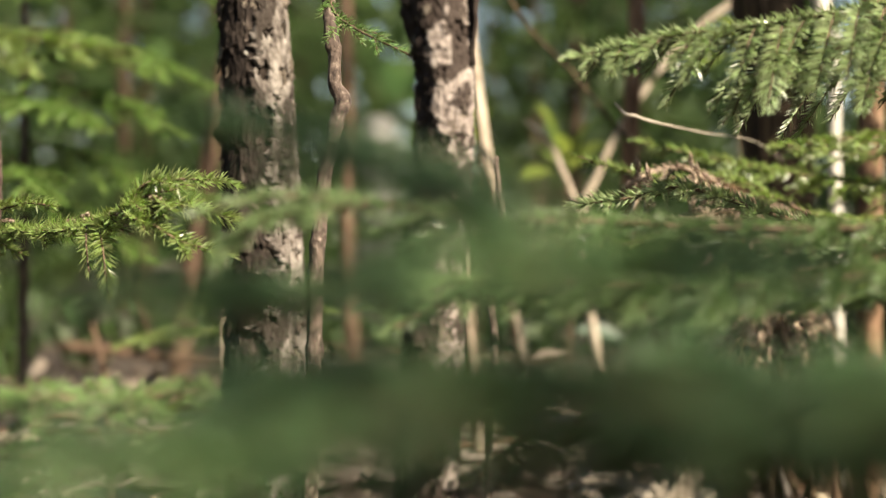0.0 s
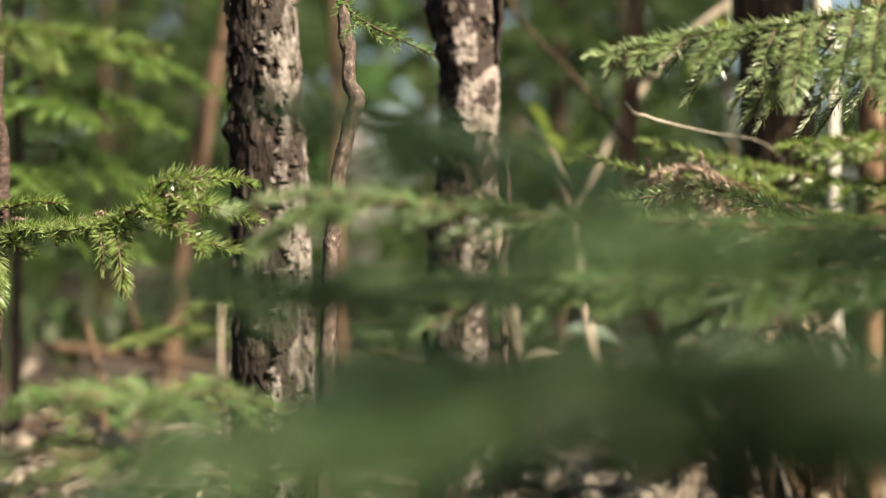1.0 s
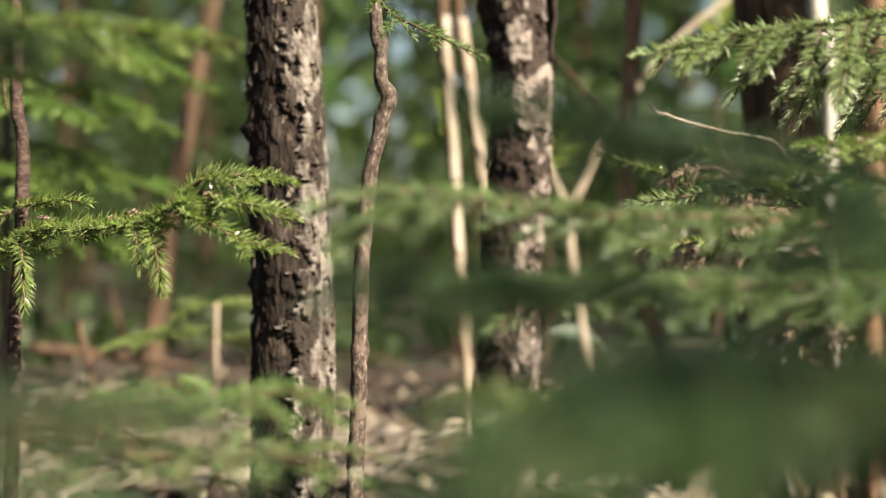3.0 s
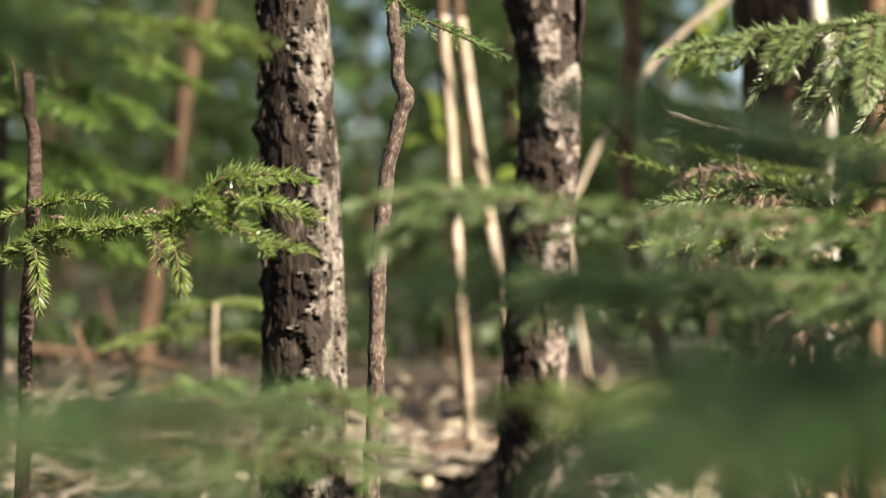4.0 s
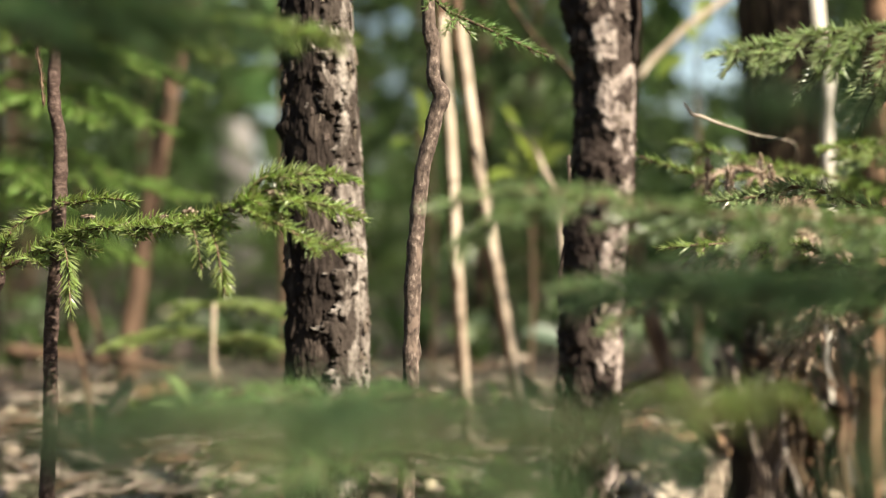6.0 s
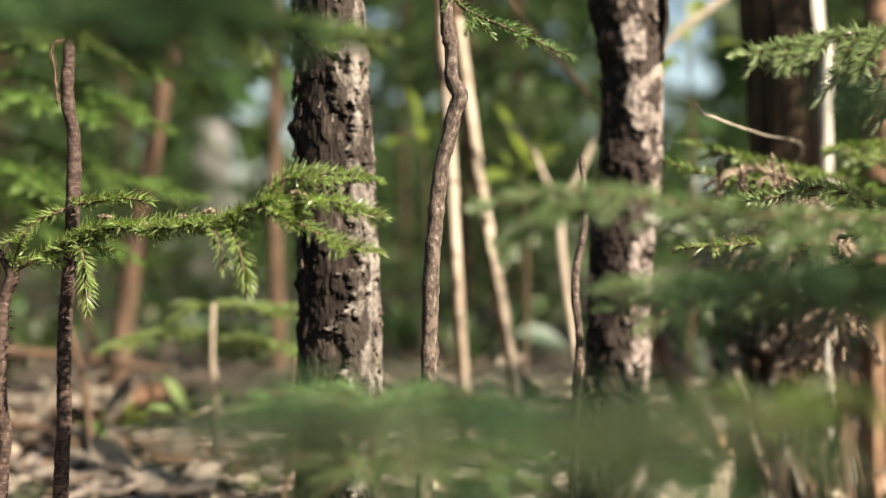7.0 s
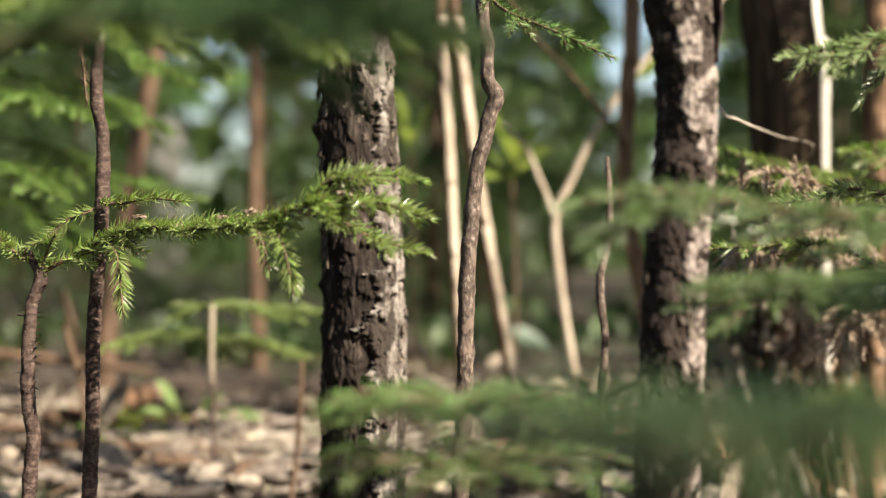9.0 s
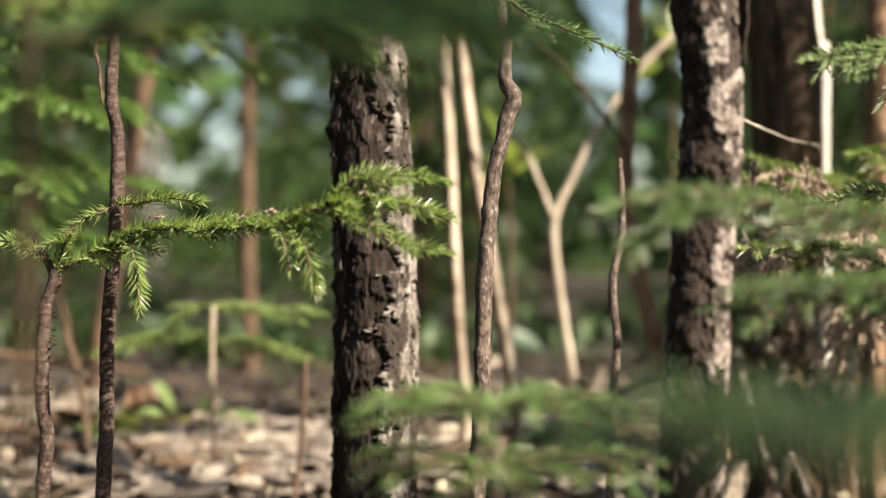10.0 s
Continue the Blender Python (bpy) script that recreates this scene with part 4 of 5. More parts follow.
stem("side_branch", [(0.408, 2.625, 0.406), (0.343, 2.629, 0.382), (0.265, 2.634, 0.343), (0.226, 2.635, 0.308)], [0.0089, 0.0073, 0.0064, 0.0048], BARK_BROWN, BROWN, sides=14, step=0.012)
# ends just above the view, cut there to let sun reach the trunk behind
DARK = bare_stem("old_trunk", "thick dark broken trunk with a splintered foot", "tree", [(0.515, 2.417, 0.195), (0.521, 2.417, 0.378), (0.527, 2.417, 0.562), (0.534, 2.416, 0.718), (0.526, 2.416, 0.929), (0.514, 2.417, 1.030), (0.508, 2.419, 1.360)], [0.0737, 0.0574, 0.0512, 0.0543, 0.0550, 0.0550, 0.0500], BARK_DARK, sides=120, step=0.012, rough=0.0055, size=75, grain=0.05)


def shred(parent, foot, top, width, seed, mat):
    """A strip of rotten wood and bark: ragged rims, a frayed top, a little curled."""
    n, m = 16, 5
    f, t = np.array(foot), np.array(top)
    front, back = np.zeros((n, m, 3)), np.zeros((n, m, 3))
    keep = np.ones((n - 1, m - 1), bool)
    for i in range(n):
        u = i / (n - 1)
        c = f + (t - f) * u + np.array([0.014 * noise.noise((u * 3, seed, 0)), 0.012 * noise.noise((u * 3, seed, 5)), 0])
        w = width * (0.75 + 0.5 * noise.noise((u * 6, seed, 9)))
        for j in range(m):
            g = j / (m - 1) * 2 - 1
            frayed = 0.006 * noise.noise((g * 4 + seed, u * 9, 1)) + 0.003 * noise.noise((g * 11 + seed, u * 30, 2))
            p = c + np.array([g * w * 0.5 + 0.003 * noise.noise((u * 22, g * 2, seed)), -0.25 * width * (1 - g * g) + frayed, 0])
            front[i, j], back[i, j] = p, p + np.array([0, 0.0035, 0])
            if i < n - 1 and j < m - 1:
                keep[i, j] = noise.noise((j * 1.7 + seed, u * 3.0, 4)) < 0.55 - 0.75 * max(0.0, u - 0.55)
    make("shred", *solid_sheet(front, back, keep), mat, parent)


rng = np.random.default_rng(9)
for k in range(96):
    a = rng.uniform(-1.0, 1.0)
    x, y = 0.56 + 0.115 * a, 2.36 + 0.085 * a * a + rng.uniform(-0.06, 0.03)
    floor_z = ground_height(x, y) - 0.02
    post = k % 3 != 1
    low = floor_z if post else floor_z + rng.uniform(0.02, 0.26)
    long = rng.uniform(0.06, 0.30) if post else rng.uniform(0.03, 0.08)
    lean = rng.normal(0, 0.14 if post else 0.25) * long
    wide = rng.uniform(0.008, 0.020) if post else rng.uniform(0.005, 0.012)
    shred(DARK, (x, y - 0.03, low), (x + lean, y + 0.02, low + long), wide, k * 3.7, (BARK_RUST, BARK_TORN, BARK_DARK, BARK_BROWN, BARK_SLAB, BARK_DARK, BARK_DARK)[k % 7])
for k in range(34):
    x, low = rng.uniform(0.455, 0.56), rng.uniform(0.38, 0.54)
    y = 2.417 - math.sqrt(max(0.0, 0.062 ** 2 - (x - 0.522) ** 2)) - rng.uniform(0.002, 0.018)
    long = rng.uniform(0.04, 0.12)
    shred(DARK, (x, y, low), (x + rng.normal(0, 0.012), y - rng.uniform(0.0, 0.015), low + long), rng.uniform(0.006, 0.016), 400 + k * 2.9, (BARK_SLAB, BARK_TORN, BARK_BROWN)[k % 3])
bare_stem("slim_stem", "white-barked slim birch stem", "stem", [(0.669, 2.573, 0.206), (0.667, 2.573, 0.558), (0.664, 2.573, 0.725), (0.663, 2.573, 0.853), (0.662, 2.573, 0.972), (0.638, 2.575, 1.060), (0.610, 2.582, 1.835)], [0.0106, 0.0106, 0.0102, 0.0102, 0.0110, 0.0155, 0.0081], BARK_WHITE, sides=24, step=0.012)
bare_stem("slim_stem", "slim sunlit trunk with orange-brown bark", "stem", [(0.664, 2.38, 0.20), (0.667, 2.38, 0.60), (0.670, 2.381, 0.83), (0.672, 2.381, 1.03), (0.675, 2.385, 2.0)], [0.0215, 0.0200, 0.0193, 0.0186, 0.011], BARK_ORANGE, sides=28, step=0.012)
bare_stem("background_tree", "pinkish leaning trunk farther back", "tree", [(-0.633, 3.611, 0.250), (-0.626, 3.611, 0.298), (-0.613, 3.610, 0.455), (-0.580, 3.609, 0.664), (-0.541, 3.606, 0.914), (-0.509, 3.605, 1.084), (-0.483, 3.604, 1.203), (-0.392, 3.587, 2.376)], [0.0325, 0.0273, 0.0234, 0.0215, 0.0208, 0.0202, 0.0195, 0.0098], BARK_BROWN, sides=24, step=0.03)
bare_stem("background_tree", "slim reddish trunk far back among foliage", "tree", [(-0.243, 4.217, 0.172), (-0.253, 4.219, 0.370), (-0.264, 4.220, 0.678), (-0.266, 4.220, 1.062), (-0.270, 4.220, 1.307), (-0.270, 4.221, 2.213)], [0.0221, 0.0199, 0.0188, 0.0176, 0.0165, 0.0110], BARK_BROWN, sides=20, step=0.04)
# place and height fitted to the pale patch in the camera's view
bare_stem("background_tree", "thick pale sunlit trunk in the distance, cut short to fit the view", "tree", [(-1.12, 25.0, 0.2), (-1.10, 25.0, 1.4), (-1.07, 25.0, 2.3), (-1.04, 25.0, 2.75)], [0.40, 0.36, 0.33, 0.22], BARK_GREY, sides=28, step=0.15, rough=0.03, size=6)
# dark lower, pale upper stem: shade and sunlight put into the bark colours
SEED = bare_stem("spruce_seedling", "small spruce seedling with a pale stake-like stem", "sapling", [(-0.379, 2.687, 0.191), (-0.382, 2.687, 0.279), (-0.384, 2.687, 0.387)], [0.0040, 0.0038, 0.0037], BARK_RED, sides=14, step=0.012)
stem("peeled_stem", [(-0.384, 2.687, 0.375), (-0.387, 2.687, 0.438), (-0.385, 2.687, 0.520)], [0.0024, 0.0037, 0.0032], BARK_PALE, SEED, sides=18, step=0.006, rough=0.0014, size=70, label="pale peeled upper stem")
rng = np.random.default_rng(31)
for axis in ([(-0.385, 2.694, 0.514), (-0.348, 2.70, 0.520), (-0.299, 2.71, 0.512), (-0.236, 2.72, 0.514), (-0.185, 2.72, 0.504)],
             [(-0.384, 2.70, 0.516), (-0.36, 2.75, 0.522), (-0.31, 2.80, 0.516), (-0.25, 2.83, 0.508)],
             [(-0.384, 2.70, 0.514), (-0.412, 2.69, 0.518), (-0.440, 2.68, 0.502)],
             [(-0.388, 2.70, 0.468), (-0.460, 2.71, 0.474), (-0.528, 2.71, 0.460), (-0.585, 2.70, 0.440)],
             [(-0.388, 2.70, 0.462), (-0.44, 2.76, 0.470), (-0.50, 2.80, 0.462), (-0.555, 2.83, 0.448)],
             [(-0.388, 2.70, 0.458), (-0.332, 2.71, 0.464), (-0.275, 2.72, 0.450), (-0.215, 2.72, 0.430)],
             [(-0.388, 2.70, 0.450), (-0.34, 2.76, 0.456), (-0.29, 2.79, 0.446), (-0.24, 2.80, 0.430)]):
    conifer_branch(SEED, spray(axis, rng, twig=0.055, gap=0.009, sub=True, radius=0.0014, droop=0.22), rng, NEEDLE_LIGHT, per_metre=1150, length=0.010, thick=0.0027, fine=False, comb=0.5, spread=60)

bare_stem("dead_twig", "bleached dead twig with a bent tip", "twig", [(0.203, 1.798, 0.787), (0.216, 1.805, 0.774), (0.227, 1.812, 0.773), (0.251, 1.827, 0.767), (0.329, 1.922, 0.761), (0.418, 2.027, 0.756), (0.578, 2.506, 0.746)], [0.0013, 0.0021, 0.0016, 0.0016, 0.0008, 0.0007, 0.0009], TWIG_GREY, sides=10, step=0.006, rough=0.0006)


# ---------------------------------------------------------------- boughs close to the lens and beside the trunks
def near_spruce(label, base, height, radius, boughs, leaf, seed, mat=BARK_SAPLING, **kw):
    """A young spruce: an upright stem and long boughs given by their lines from the stem outwards."""
    r = np.random.default_rng(seed)
    t = thing("young_spruce", label, "young spruce", "young spruces")
    g = ground_height(base[0], base[1])
    stem("stem", [(base[0], base[1], g - 0.03), (base[0] + 0.004, base[1], g + height * 0.5), (base[0], base[1], g + height)], [radius, radius * 0.8, radius * 0.3], mat, t, sides=18, step=0.01)
    for axis, opts in boughs:
        o = dict(twig=0.08, gap=0.022)
        o.update(opts)
        extra = {k: o.pop(k) for k in ("per_metre", "length", "thick", "fine", "spread", "comb", "down") if k in o}
        p = dict(per_metre=2400, length=0.0135, thick=0.0018, fine=False)
        p.update(extra)
        conifer_branch(t, spray(axis, r, **o), r, leaf, **p)
    return t


def whorl(x, y, z, reach, n, phase, rise=0.012, **opts):
    """Boughs that leave a stem at one height in all directions."""
    out = []
    for k in range(n):
        a = phase + 6.283 * k / n
        d = np.array([math.cos(a), math.sin(a), 0])
        o = np.array([x, y, z])
        out.append(([o, o + d * reach * 0.35 + (0, 0, rise * 0.7), o + d * reach * 0.7 + (0, 0, rise), o + d * reach + (0, 0, rise * 0.4)],
                    dict(dict(twig=reach * 0.62, gap=0.015, bare=0.06), **opts)))
    return out


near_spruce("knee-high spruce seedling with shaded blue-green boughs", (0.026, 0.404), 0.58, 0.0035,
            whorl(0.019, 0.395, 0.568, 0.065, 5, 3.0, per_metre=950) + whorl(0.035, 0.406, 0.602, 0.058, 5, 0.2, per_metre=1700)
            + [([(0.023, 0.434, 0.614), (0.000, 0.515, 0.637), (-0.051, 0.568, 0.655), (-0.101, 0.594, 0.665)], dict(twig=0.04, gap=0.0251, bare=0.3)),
               ([(0.023, 0.406, 0.561), (-0.023, 0.413, 0.567), (-0.064, 0.420, 0.564), (-0.099, 0.420, 0.556)], dict(twig=0.0464, gap=0.0232, bare=0.1, per_metre=1290))], NEEDLE_SHADE_BLUE, 41)
near_spruce("knee-high spruce seedling with a shaded green crown", (-0.079, 0.620), 0.50, 0.0045, whorl(-0.079, 0.620, 0.586, 0.068, 4, 3.1, per_metre=1500), NEEDLE_SHADE_BLUE, 49)
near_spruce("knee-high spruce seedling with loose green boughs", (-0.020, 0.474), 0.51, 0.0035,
            whorl(-0.020, 0.474, 0.559, 0.060, 5, 2.8, per_metre=1000), NEEDLE_SHADE_BLUE, 54)
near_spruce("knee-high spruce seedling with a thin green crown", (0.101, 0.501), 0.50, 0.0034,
            whorl(0.112, 0.501, 0.562, 0.072, 6, 3.0, per_metre=2000) + whorl(0.102, 0.500, 0.538, 0.075, 6, 1.1, per_metre=800), NEEDLE_SHADE_BLUE, 55)
near_spruce("knee-high spruce seedling with dense shaded shoots", (-0.005, 0.50), 0.50, 0.004, whorl(-0.005, 0.50, 0.560, 0.070, 6, 2.2, per_metre=1150), NEEDLE_SHADE_BLUE, 58)
near_spruce("knee-high spruce seedling with low shaded shoots", (0.12, 0.42), 0.50, 0.0035, whorl(0.12, 0.42, 0.562, 0.055, 6, 1.4, per_metre=1800), NEEDLE_SHADE_BLUE, 59)
near_spruce("knee-high spruce seedling with dark shaded shoots", (-0.064, 0.40), 0.50, 0.0035, whorl(-0.064, 0.40, 0.550, 0.055, 6, 0.8, per_metre=1500), NEEDLE_SHADE_BLUE, 60)
# lighter needles stand in for sunlight on this crown
near_spruce("low spruce seedling with a bright green crown", (-0.050, 0.790), 0.42, 0.0044, whorl(-0.050, 0.790, 0.523, 0.050, 5, 3.3, per_metre=900), NEEDLE_LIGHT, 50)
near_spruce("low spruce seedling with a light green crown", (-0.233, 1.060), 0.40, 0.0043, whorl(-0.233, 1.060, 0.503, 0.090, 6, 3.0, per_metre=620, thick=0.0018, comb=0.6) + whorl(-0.233, 1.060, 0.463, 0.102, 6, 2.5, per_metre=380, thick=0.0018, comb=0.6, gap=0.02), NEEDLE_GREEN, 51)
near_spruce("young spruce with pale grey-green boughs", (0.513, 1.256), 1.13, 0.0092, [
    ([(0.513, 1.256, 0.634), (0.257, 1.161, 0.630), (0.129, 1.109, 0.634), (0.021, 1.064, 0.636), (-0.065, 1.040, 0.647), (-0.123, 1.034, 0.648), (-0.172, 1.028, 0.636)], dict(twig=0.0897, gap=0.0201, bare=0.12, per_metre=1280)),
    ([(-0.053, 1.042, 0.646), (-0.119, 1.034, 0.633), (-0.139, 1.025, 0.618), (-0.154, 1.015, 0.602)], dict(twig=0.0319, gap=0.0319, bare=0.2, sub=False)),
    ([(0.513, 1.256, 0.583), (0.271, 1.200, 0.572), (0.096, 1.170, 0.573), (0.010, 1.149, 0.576), (-0.064, 1.137, 0.568)], dict(twig=0.0675, gap=0.027, bare=0.2, droop=0.05, per_metre=1640)),
    ([(0.513, 1.256, 0.614), (0.212, 1.034, 0.588), (0.071, 1.011, 0.589), (-0.029, 1.000, 0.590), (-0.096, 0.994, 0.585)], dict(twig=0.074, gap=0.0254, bare=0.2)),
    ([(0.513, 1.256, 0.610), (0.073, 1.160, 0.588), (0.006, 1.130, 0.574), (-0.044, 1.100, 0.552)], dict(twig=0.06, gap=0.024, bare=0.3, droop=0.35, per_metre=1100)),
], NEEDLE_SILVER, 42)
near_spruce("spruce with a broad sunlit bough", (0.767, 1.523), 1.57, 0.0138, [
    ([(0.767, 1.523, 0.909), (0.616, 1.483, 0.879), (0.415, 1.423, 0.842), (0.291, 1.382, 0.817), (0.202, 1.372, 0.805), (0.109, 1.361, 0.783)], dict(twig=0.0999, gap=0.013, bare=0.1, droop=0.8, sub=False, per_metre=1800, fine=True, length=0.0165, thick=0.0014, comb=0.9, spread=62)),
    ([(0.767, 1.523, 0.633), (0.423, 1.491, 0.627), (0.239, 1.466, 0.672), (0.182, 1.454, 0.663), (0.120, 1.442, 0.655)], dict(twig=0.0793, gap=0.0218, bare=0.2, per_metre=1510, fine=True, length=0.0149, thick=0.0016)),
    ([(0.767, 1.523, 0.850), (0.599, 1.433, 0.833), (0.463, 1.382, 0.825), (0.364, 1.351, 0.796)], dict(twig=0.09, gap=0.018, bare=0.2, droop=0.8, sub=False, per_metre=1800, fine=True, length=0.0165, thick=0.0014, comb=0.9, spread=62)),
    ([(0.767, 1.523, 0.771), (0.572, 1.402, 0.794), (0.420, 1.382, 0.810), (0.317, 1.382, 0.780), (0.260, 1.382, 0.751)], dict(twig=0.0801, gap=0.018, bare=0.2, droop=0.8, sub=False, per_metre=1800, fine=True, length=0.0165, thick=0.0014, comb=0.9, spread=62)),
], NEEDLE_SUNLIT, 43)
# stem and needles coloured dark in place of the shade on them
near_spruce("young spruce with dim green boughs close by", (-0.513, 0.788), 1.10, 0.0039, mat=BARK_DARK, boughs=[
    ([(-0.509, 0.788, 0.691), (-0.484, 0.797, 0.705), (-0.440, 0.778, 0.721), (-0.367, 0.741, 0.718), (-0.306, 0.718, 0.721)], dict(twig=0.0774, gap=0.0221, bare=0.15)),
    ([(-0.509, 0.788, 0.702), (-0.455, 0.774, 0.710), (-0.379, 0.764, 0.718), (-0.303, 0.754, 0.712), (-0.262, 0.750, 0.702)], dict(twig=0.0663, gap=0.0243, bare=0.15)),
], leaf=NEEDLE_SHADE_BLUE, seed=44)
near_spruce("knee-high spruce seedling with a flat green crown", (-0.254, 0.450), 0.51, 0.0035, whorl(-0.254, 0.450, 0.557, 0.084, 7, 3.2, per_metre=650, rise=0.006, gap=0.024), NEEDLE_SHADE_BLUE, 46)
FROND = dict(twig=0.105, gap=0.015, sub=True, droop=0.10, per_metre=950, length=0.012, thick=0.0030, comb=0.7, spread=58)
near_spruce("young spruce with bright boughs behind the stems", (-0.787, 2.844), 1.39, 0.0108, [
    ([(-0.787, 2.844, 1.023), (-0.684, 2.813, 1.010), (-0.547, 2.788, 0.965), (-0.391, 2.776, 0.896)], FROND),
    ([(-0.787, 2.844, 0.923), (-0.706, 2.764, 0.912), (-0.585, 2.726, 0.875), (-0.445, 2.700, 0.812)], FROND),
    ([(-0.787, 2.844, 0.814), (-0.685, 2.801, 0.793), (-0.564, 2.776, 0.747), (-0.392, 2.764, 0.700)], FROND),
    ([(-0.787, 2.844, 0.722), (-0.710, 2.738, 0.693), (-0.614, 2.687, 0.638), (-0.498, 2.648, 0.590)], FROND),
    ([(-0.787, 2.844, 0.784), (-0.847, 2.719, 0.772), (-0.835, 2.554, 0.720), (-0.799, 2.414, 0.681)], FROND),
    ([(-0.787, 2.844, 1.123), (-0.773, 2.687, 1.108), (-0.720, 2.554, 1.064), (-0.668, 2.450, 1.015)], FROND),
    ([(-0.787, 2.844, 1.170), (-0.660, 2.874, 1.166), (-0.537, 2.874, 1.135), (-0.423, 2.862, 1.075)], FROND),
    ([(-0.787, 2.844, 0.86), (-0.72, 2.66, 0.87), (-0.62, 2.52, 0.84), (-0.545, 2.42, 0.80)], FROND),
    ([(-0.787, 2.844, 0.96), (-0.66, 2.74, 0.975), (-0.545, 2.66, 0.945), (-0.47, 2.60, 0.90)], FROND),
    ([(-0.787, 2.844, 0.75), (-0.73, 2.60, 0.75), (-0.66, 2.44, 0.72), (-0.60, 2.34, 0.685)], FROND),
], NEEDLE_FRESH, 47)
# light needle colour takes the place of direct sun on these boughs
near_spruce("young spruce with boughs coloured bright for sunlight among dead twigs", (0.839, 2.150), 1.32, 0.0106, [
    ([(0.839, 2.150, 0.755), (0.699, 2.070, 0.762), (0.546, 1.987, 0.759), (0.413, 1.927, 0.742)], dict(twig=0.1082, gap=0.0316, per_metre=690, length=0.0162, thick=0.0036)),
    ([(0.839, 2.150, 0.702), (0.623, 2.110, 0.703), (0.448, 2.070, 0.721), (0.253, 2.029, 0.758)], dict(twig=0.0893, gap=0.0312, per_metre=690, length=0.0161, thick=0.0036)),
    ([(0.839, 2.150, 0.658), (0.632, 2.029, 0.641), (0.458, 1.944, 0.632), (0.306, 1.875, 0.614)], dict(twig=0.1088, gap=0.0317, per_metre=680, length=0.0163, thick=0.0036)),
    ([(0.839, 2.150, 0.658), (0.501, 1.926, 0.651), (0.371, 1.893, 0.698), (0.253, 1.858, 0.703), (0.156, 1.865, 0.730)], dict(twig=0.0917, gap=0.0275, per_metre=680, length=0.0156, thick=0.0027)),
    ([(0.839, 2.150, 0.596), (0.433, 1.755, 0.586), (0.313, 1.718, 0.619), (0.204, 1.680, 0.619), (0.138, 1.666, 0.613)], dict(twig=0.0751, gap=0.0263, per_metre=1060, length=0.015, thick=0.0023)),
], NEEDLE_LIGHT, 48)
# out of view, added to keep the sun off the nearest seedlings
near_spruce("unseen young spruce added to shade the near boughs", (0.762, -0.319), 2.13, 0.0100,
            [b for k in range(11) for b in whorl(0.762, -0.319, 0.95 + 0.105 * k, 0.16 - 0.003 * k, 6, k * 0.5, per_metre=150 if k < 7 else 420, length=0.02, thick=0.005, gap=0.03, sub=False)], NEEDLE_SHADE_BLUE, 53)
# never in view, added so that its crown darkens the old trunk
near_spruce("unseen slim spruce added to shade the old trunk", (1.465, 1.41), 2.5, 0.016,
            [b for k in range(13) for b in whorl(1.465, 1.41, 1.50 + 0.085 * k, 0.068, 6, k * 0.7, per_metre=800, length=0.02, thick=0.005, sub=False)], NEEDLE_SHADE_BLUE, 52)
near_spruce("young spruce with a drooping green bough", (-0.681, 1.224), 1.24, 0.0083, [
    ([(-0.681, 1.224, 0.779), (-0.539, 1.180, 0.785), (-0.450, 1.139, 0.772), (-0.331, 1.107, 0.769), (-0.218, 1.074, 0.751)], dict(twig=0.0835, gap=0.023, bare=0.15)),
], NEEDLE, 45)


def dead_branch(label, axes, seed, per=1500):
    """A dry conifer branch with brown withered needles."""
    r = np.random.default_rng(seed)
    t = thing("dead_branch", label, "dead branch", "dead branches")
    for axis in axes:
        conifer_branch(t, spray(axis, r, twig=0.07, gap=0.02, sub=True, radius=0.001, droop=0.9), r, NEEDLE_DEAD, wood=TWIG_GREY, per_metre=per, length=0.013, thick=0.0022, fine=False, spread=32)
    return t


dead_branch("withered brown spruce branch beside the old trunk", [[(0.547, 2.485, 0.680), (0.350, 1.830, 0.684), (0.301, 1.818, 0.705), (0.267, 1.805, 0.710), (0.217, 1.803, 0.689)],
            [(0.350, 1.830, 0.684), (0.309, 1.814, 0.661), (0.253, 1.809, 0.632), (0.217, 1.803, 0.595)], [(0.350, 1.830, 0.684), (0.377, 1.787, 0.633), (0.368, 1.769, 0.576)]], 61)
DRY_TUFTS = dead_branch("pale withered tufts on a dead spruce twig", [[(0.570, 2.506, 0.696), (0.329, 1.803, 0.653), (0.254, 1.757, 0.648), (0.196, 1.746, 0.651)]], 63, 700)
rng = np.random.default_rng(64)
for axis in ([(0.224, 1.805, 0.656), (0.231, 1.792, 0.687), (0.227, 1.778, 0.718)],
             [(0.229, 1.733, 0.647), (0.234, 1.719, 0.676), (0.229, 1.704, 0.704)],
             [(0.292, 1.798, 0.656), (0.296, 1.785, 0.689), (0.289, 1.771, 0.721)],
             [(0.304, 1.760, 0.649), (0.302, 1.748, 0.677), (0.289, 1.735, 0.707)],
             [(0.224, 1.805, 0.642), (0.221, 1.794, 0.618), (0.205, 1.781, 0.595)],
             [(0.241, 1.731, 0.641), (0.237, 1.718, 0.609), (0.222, 1.706, 0.577)],
             [(0.291, 1.762, 0.645), (0.298, 1.748, 0.620), (0.293, 1.734, 0.596)],
             [(0.232, 1.769, 0.641), (0.230, 1.756, 0.616), (0.216, 1.743, 0.589)]):
    conifer_branch(DRY_TUFTS, spray(axis, rng, twig=0.022, gap=0.008, sub=False, radius=0.001, droop=0.2, bare=0.1), rng, NEEDLE_DEAD, wood=TWIG_GREY, name="tuft", per_metre=900, length=0.012, thick=0.0030, fine=False, spread=35)
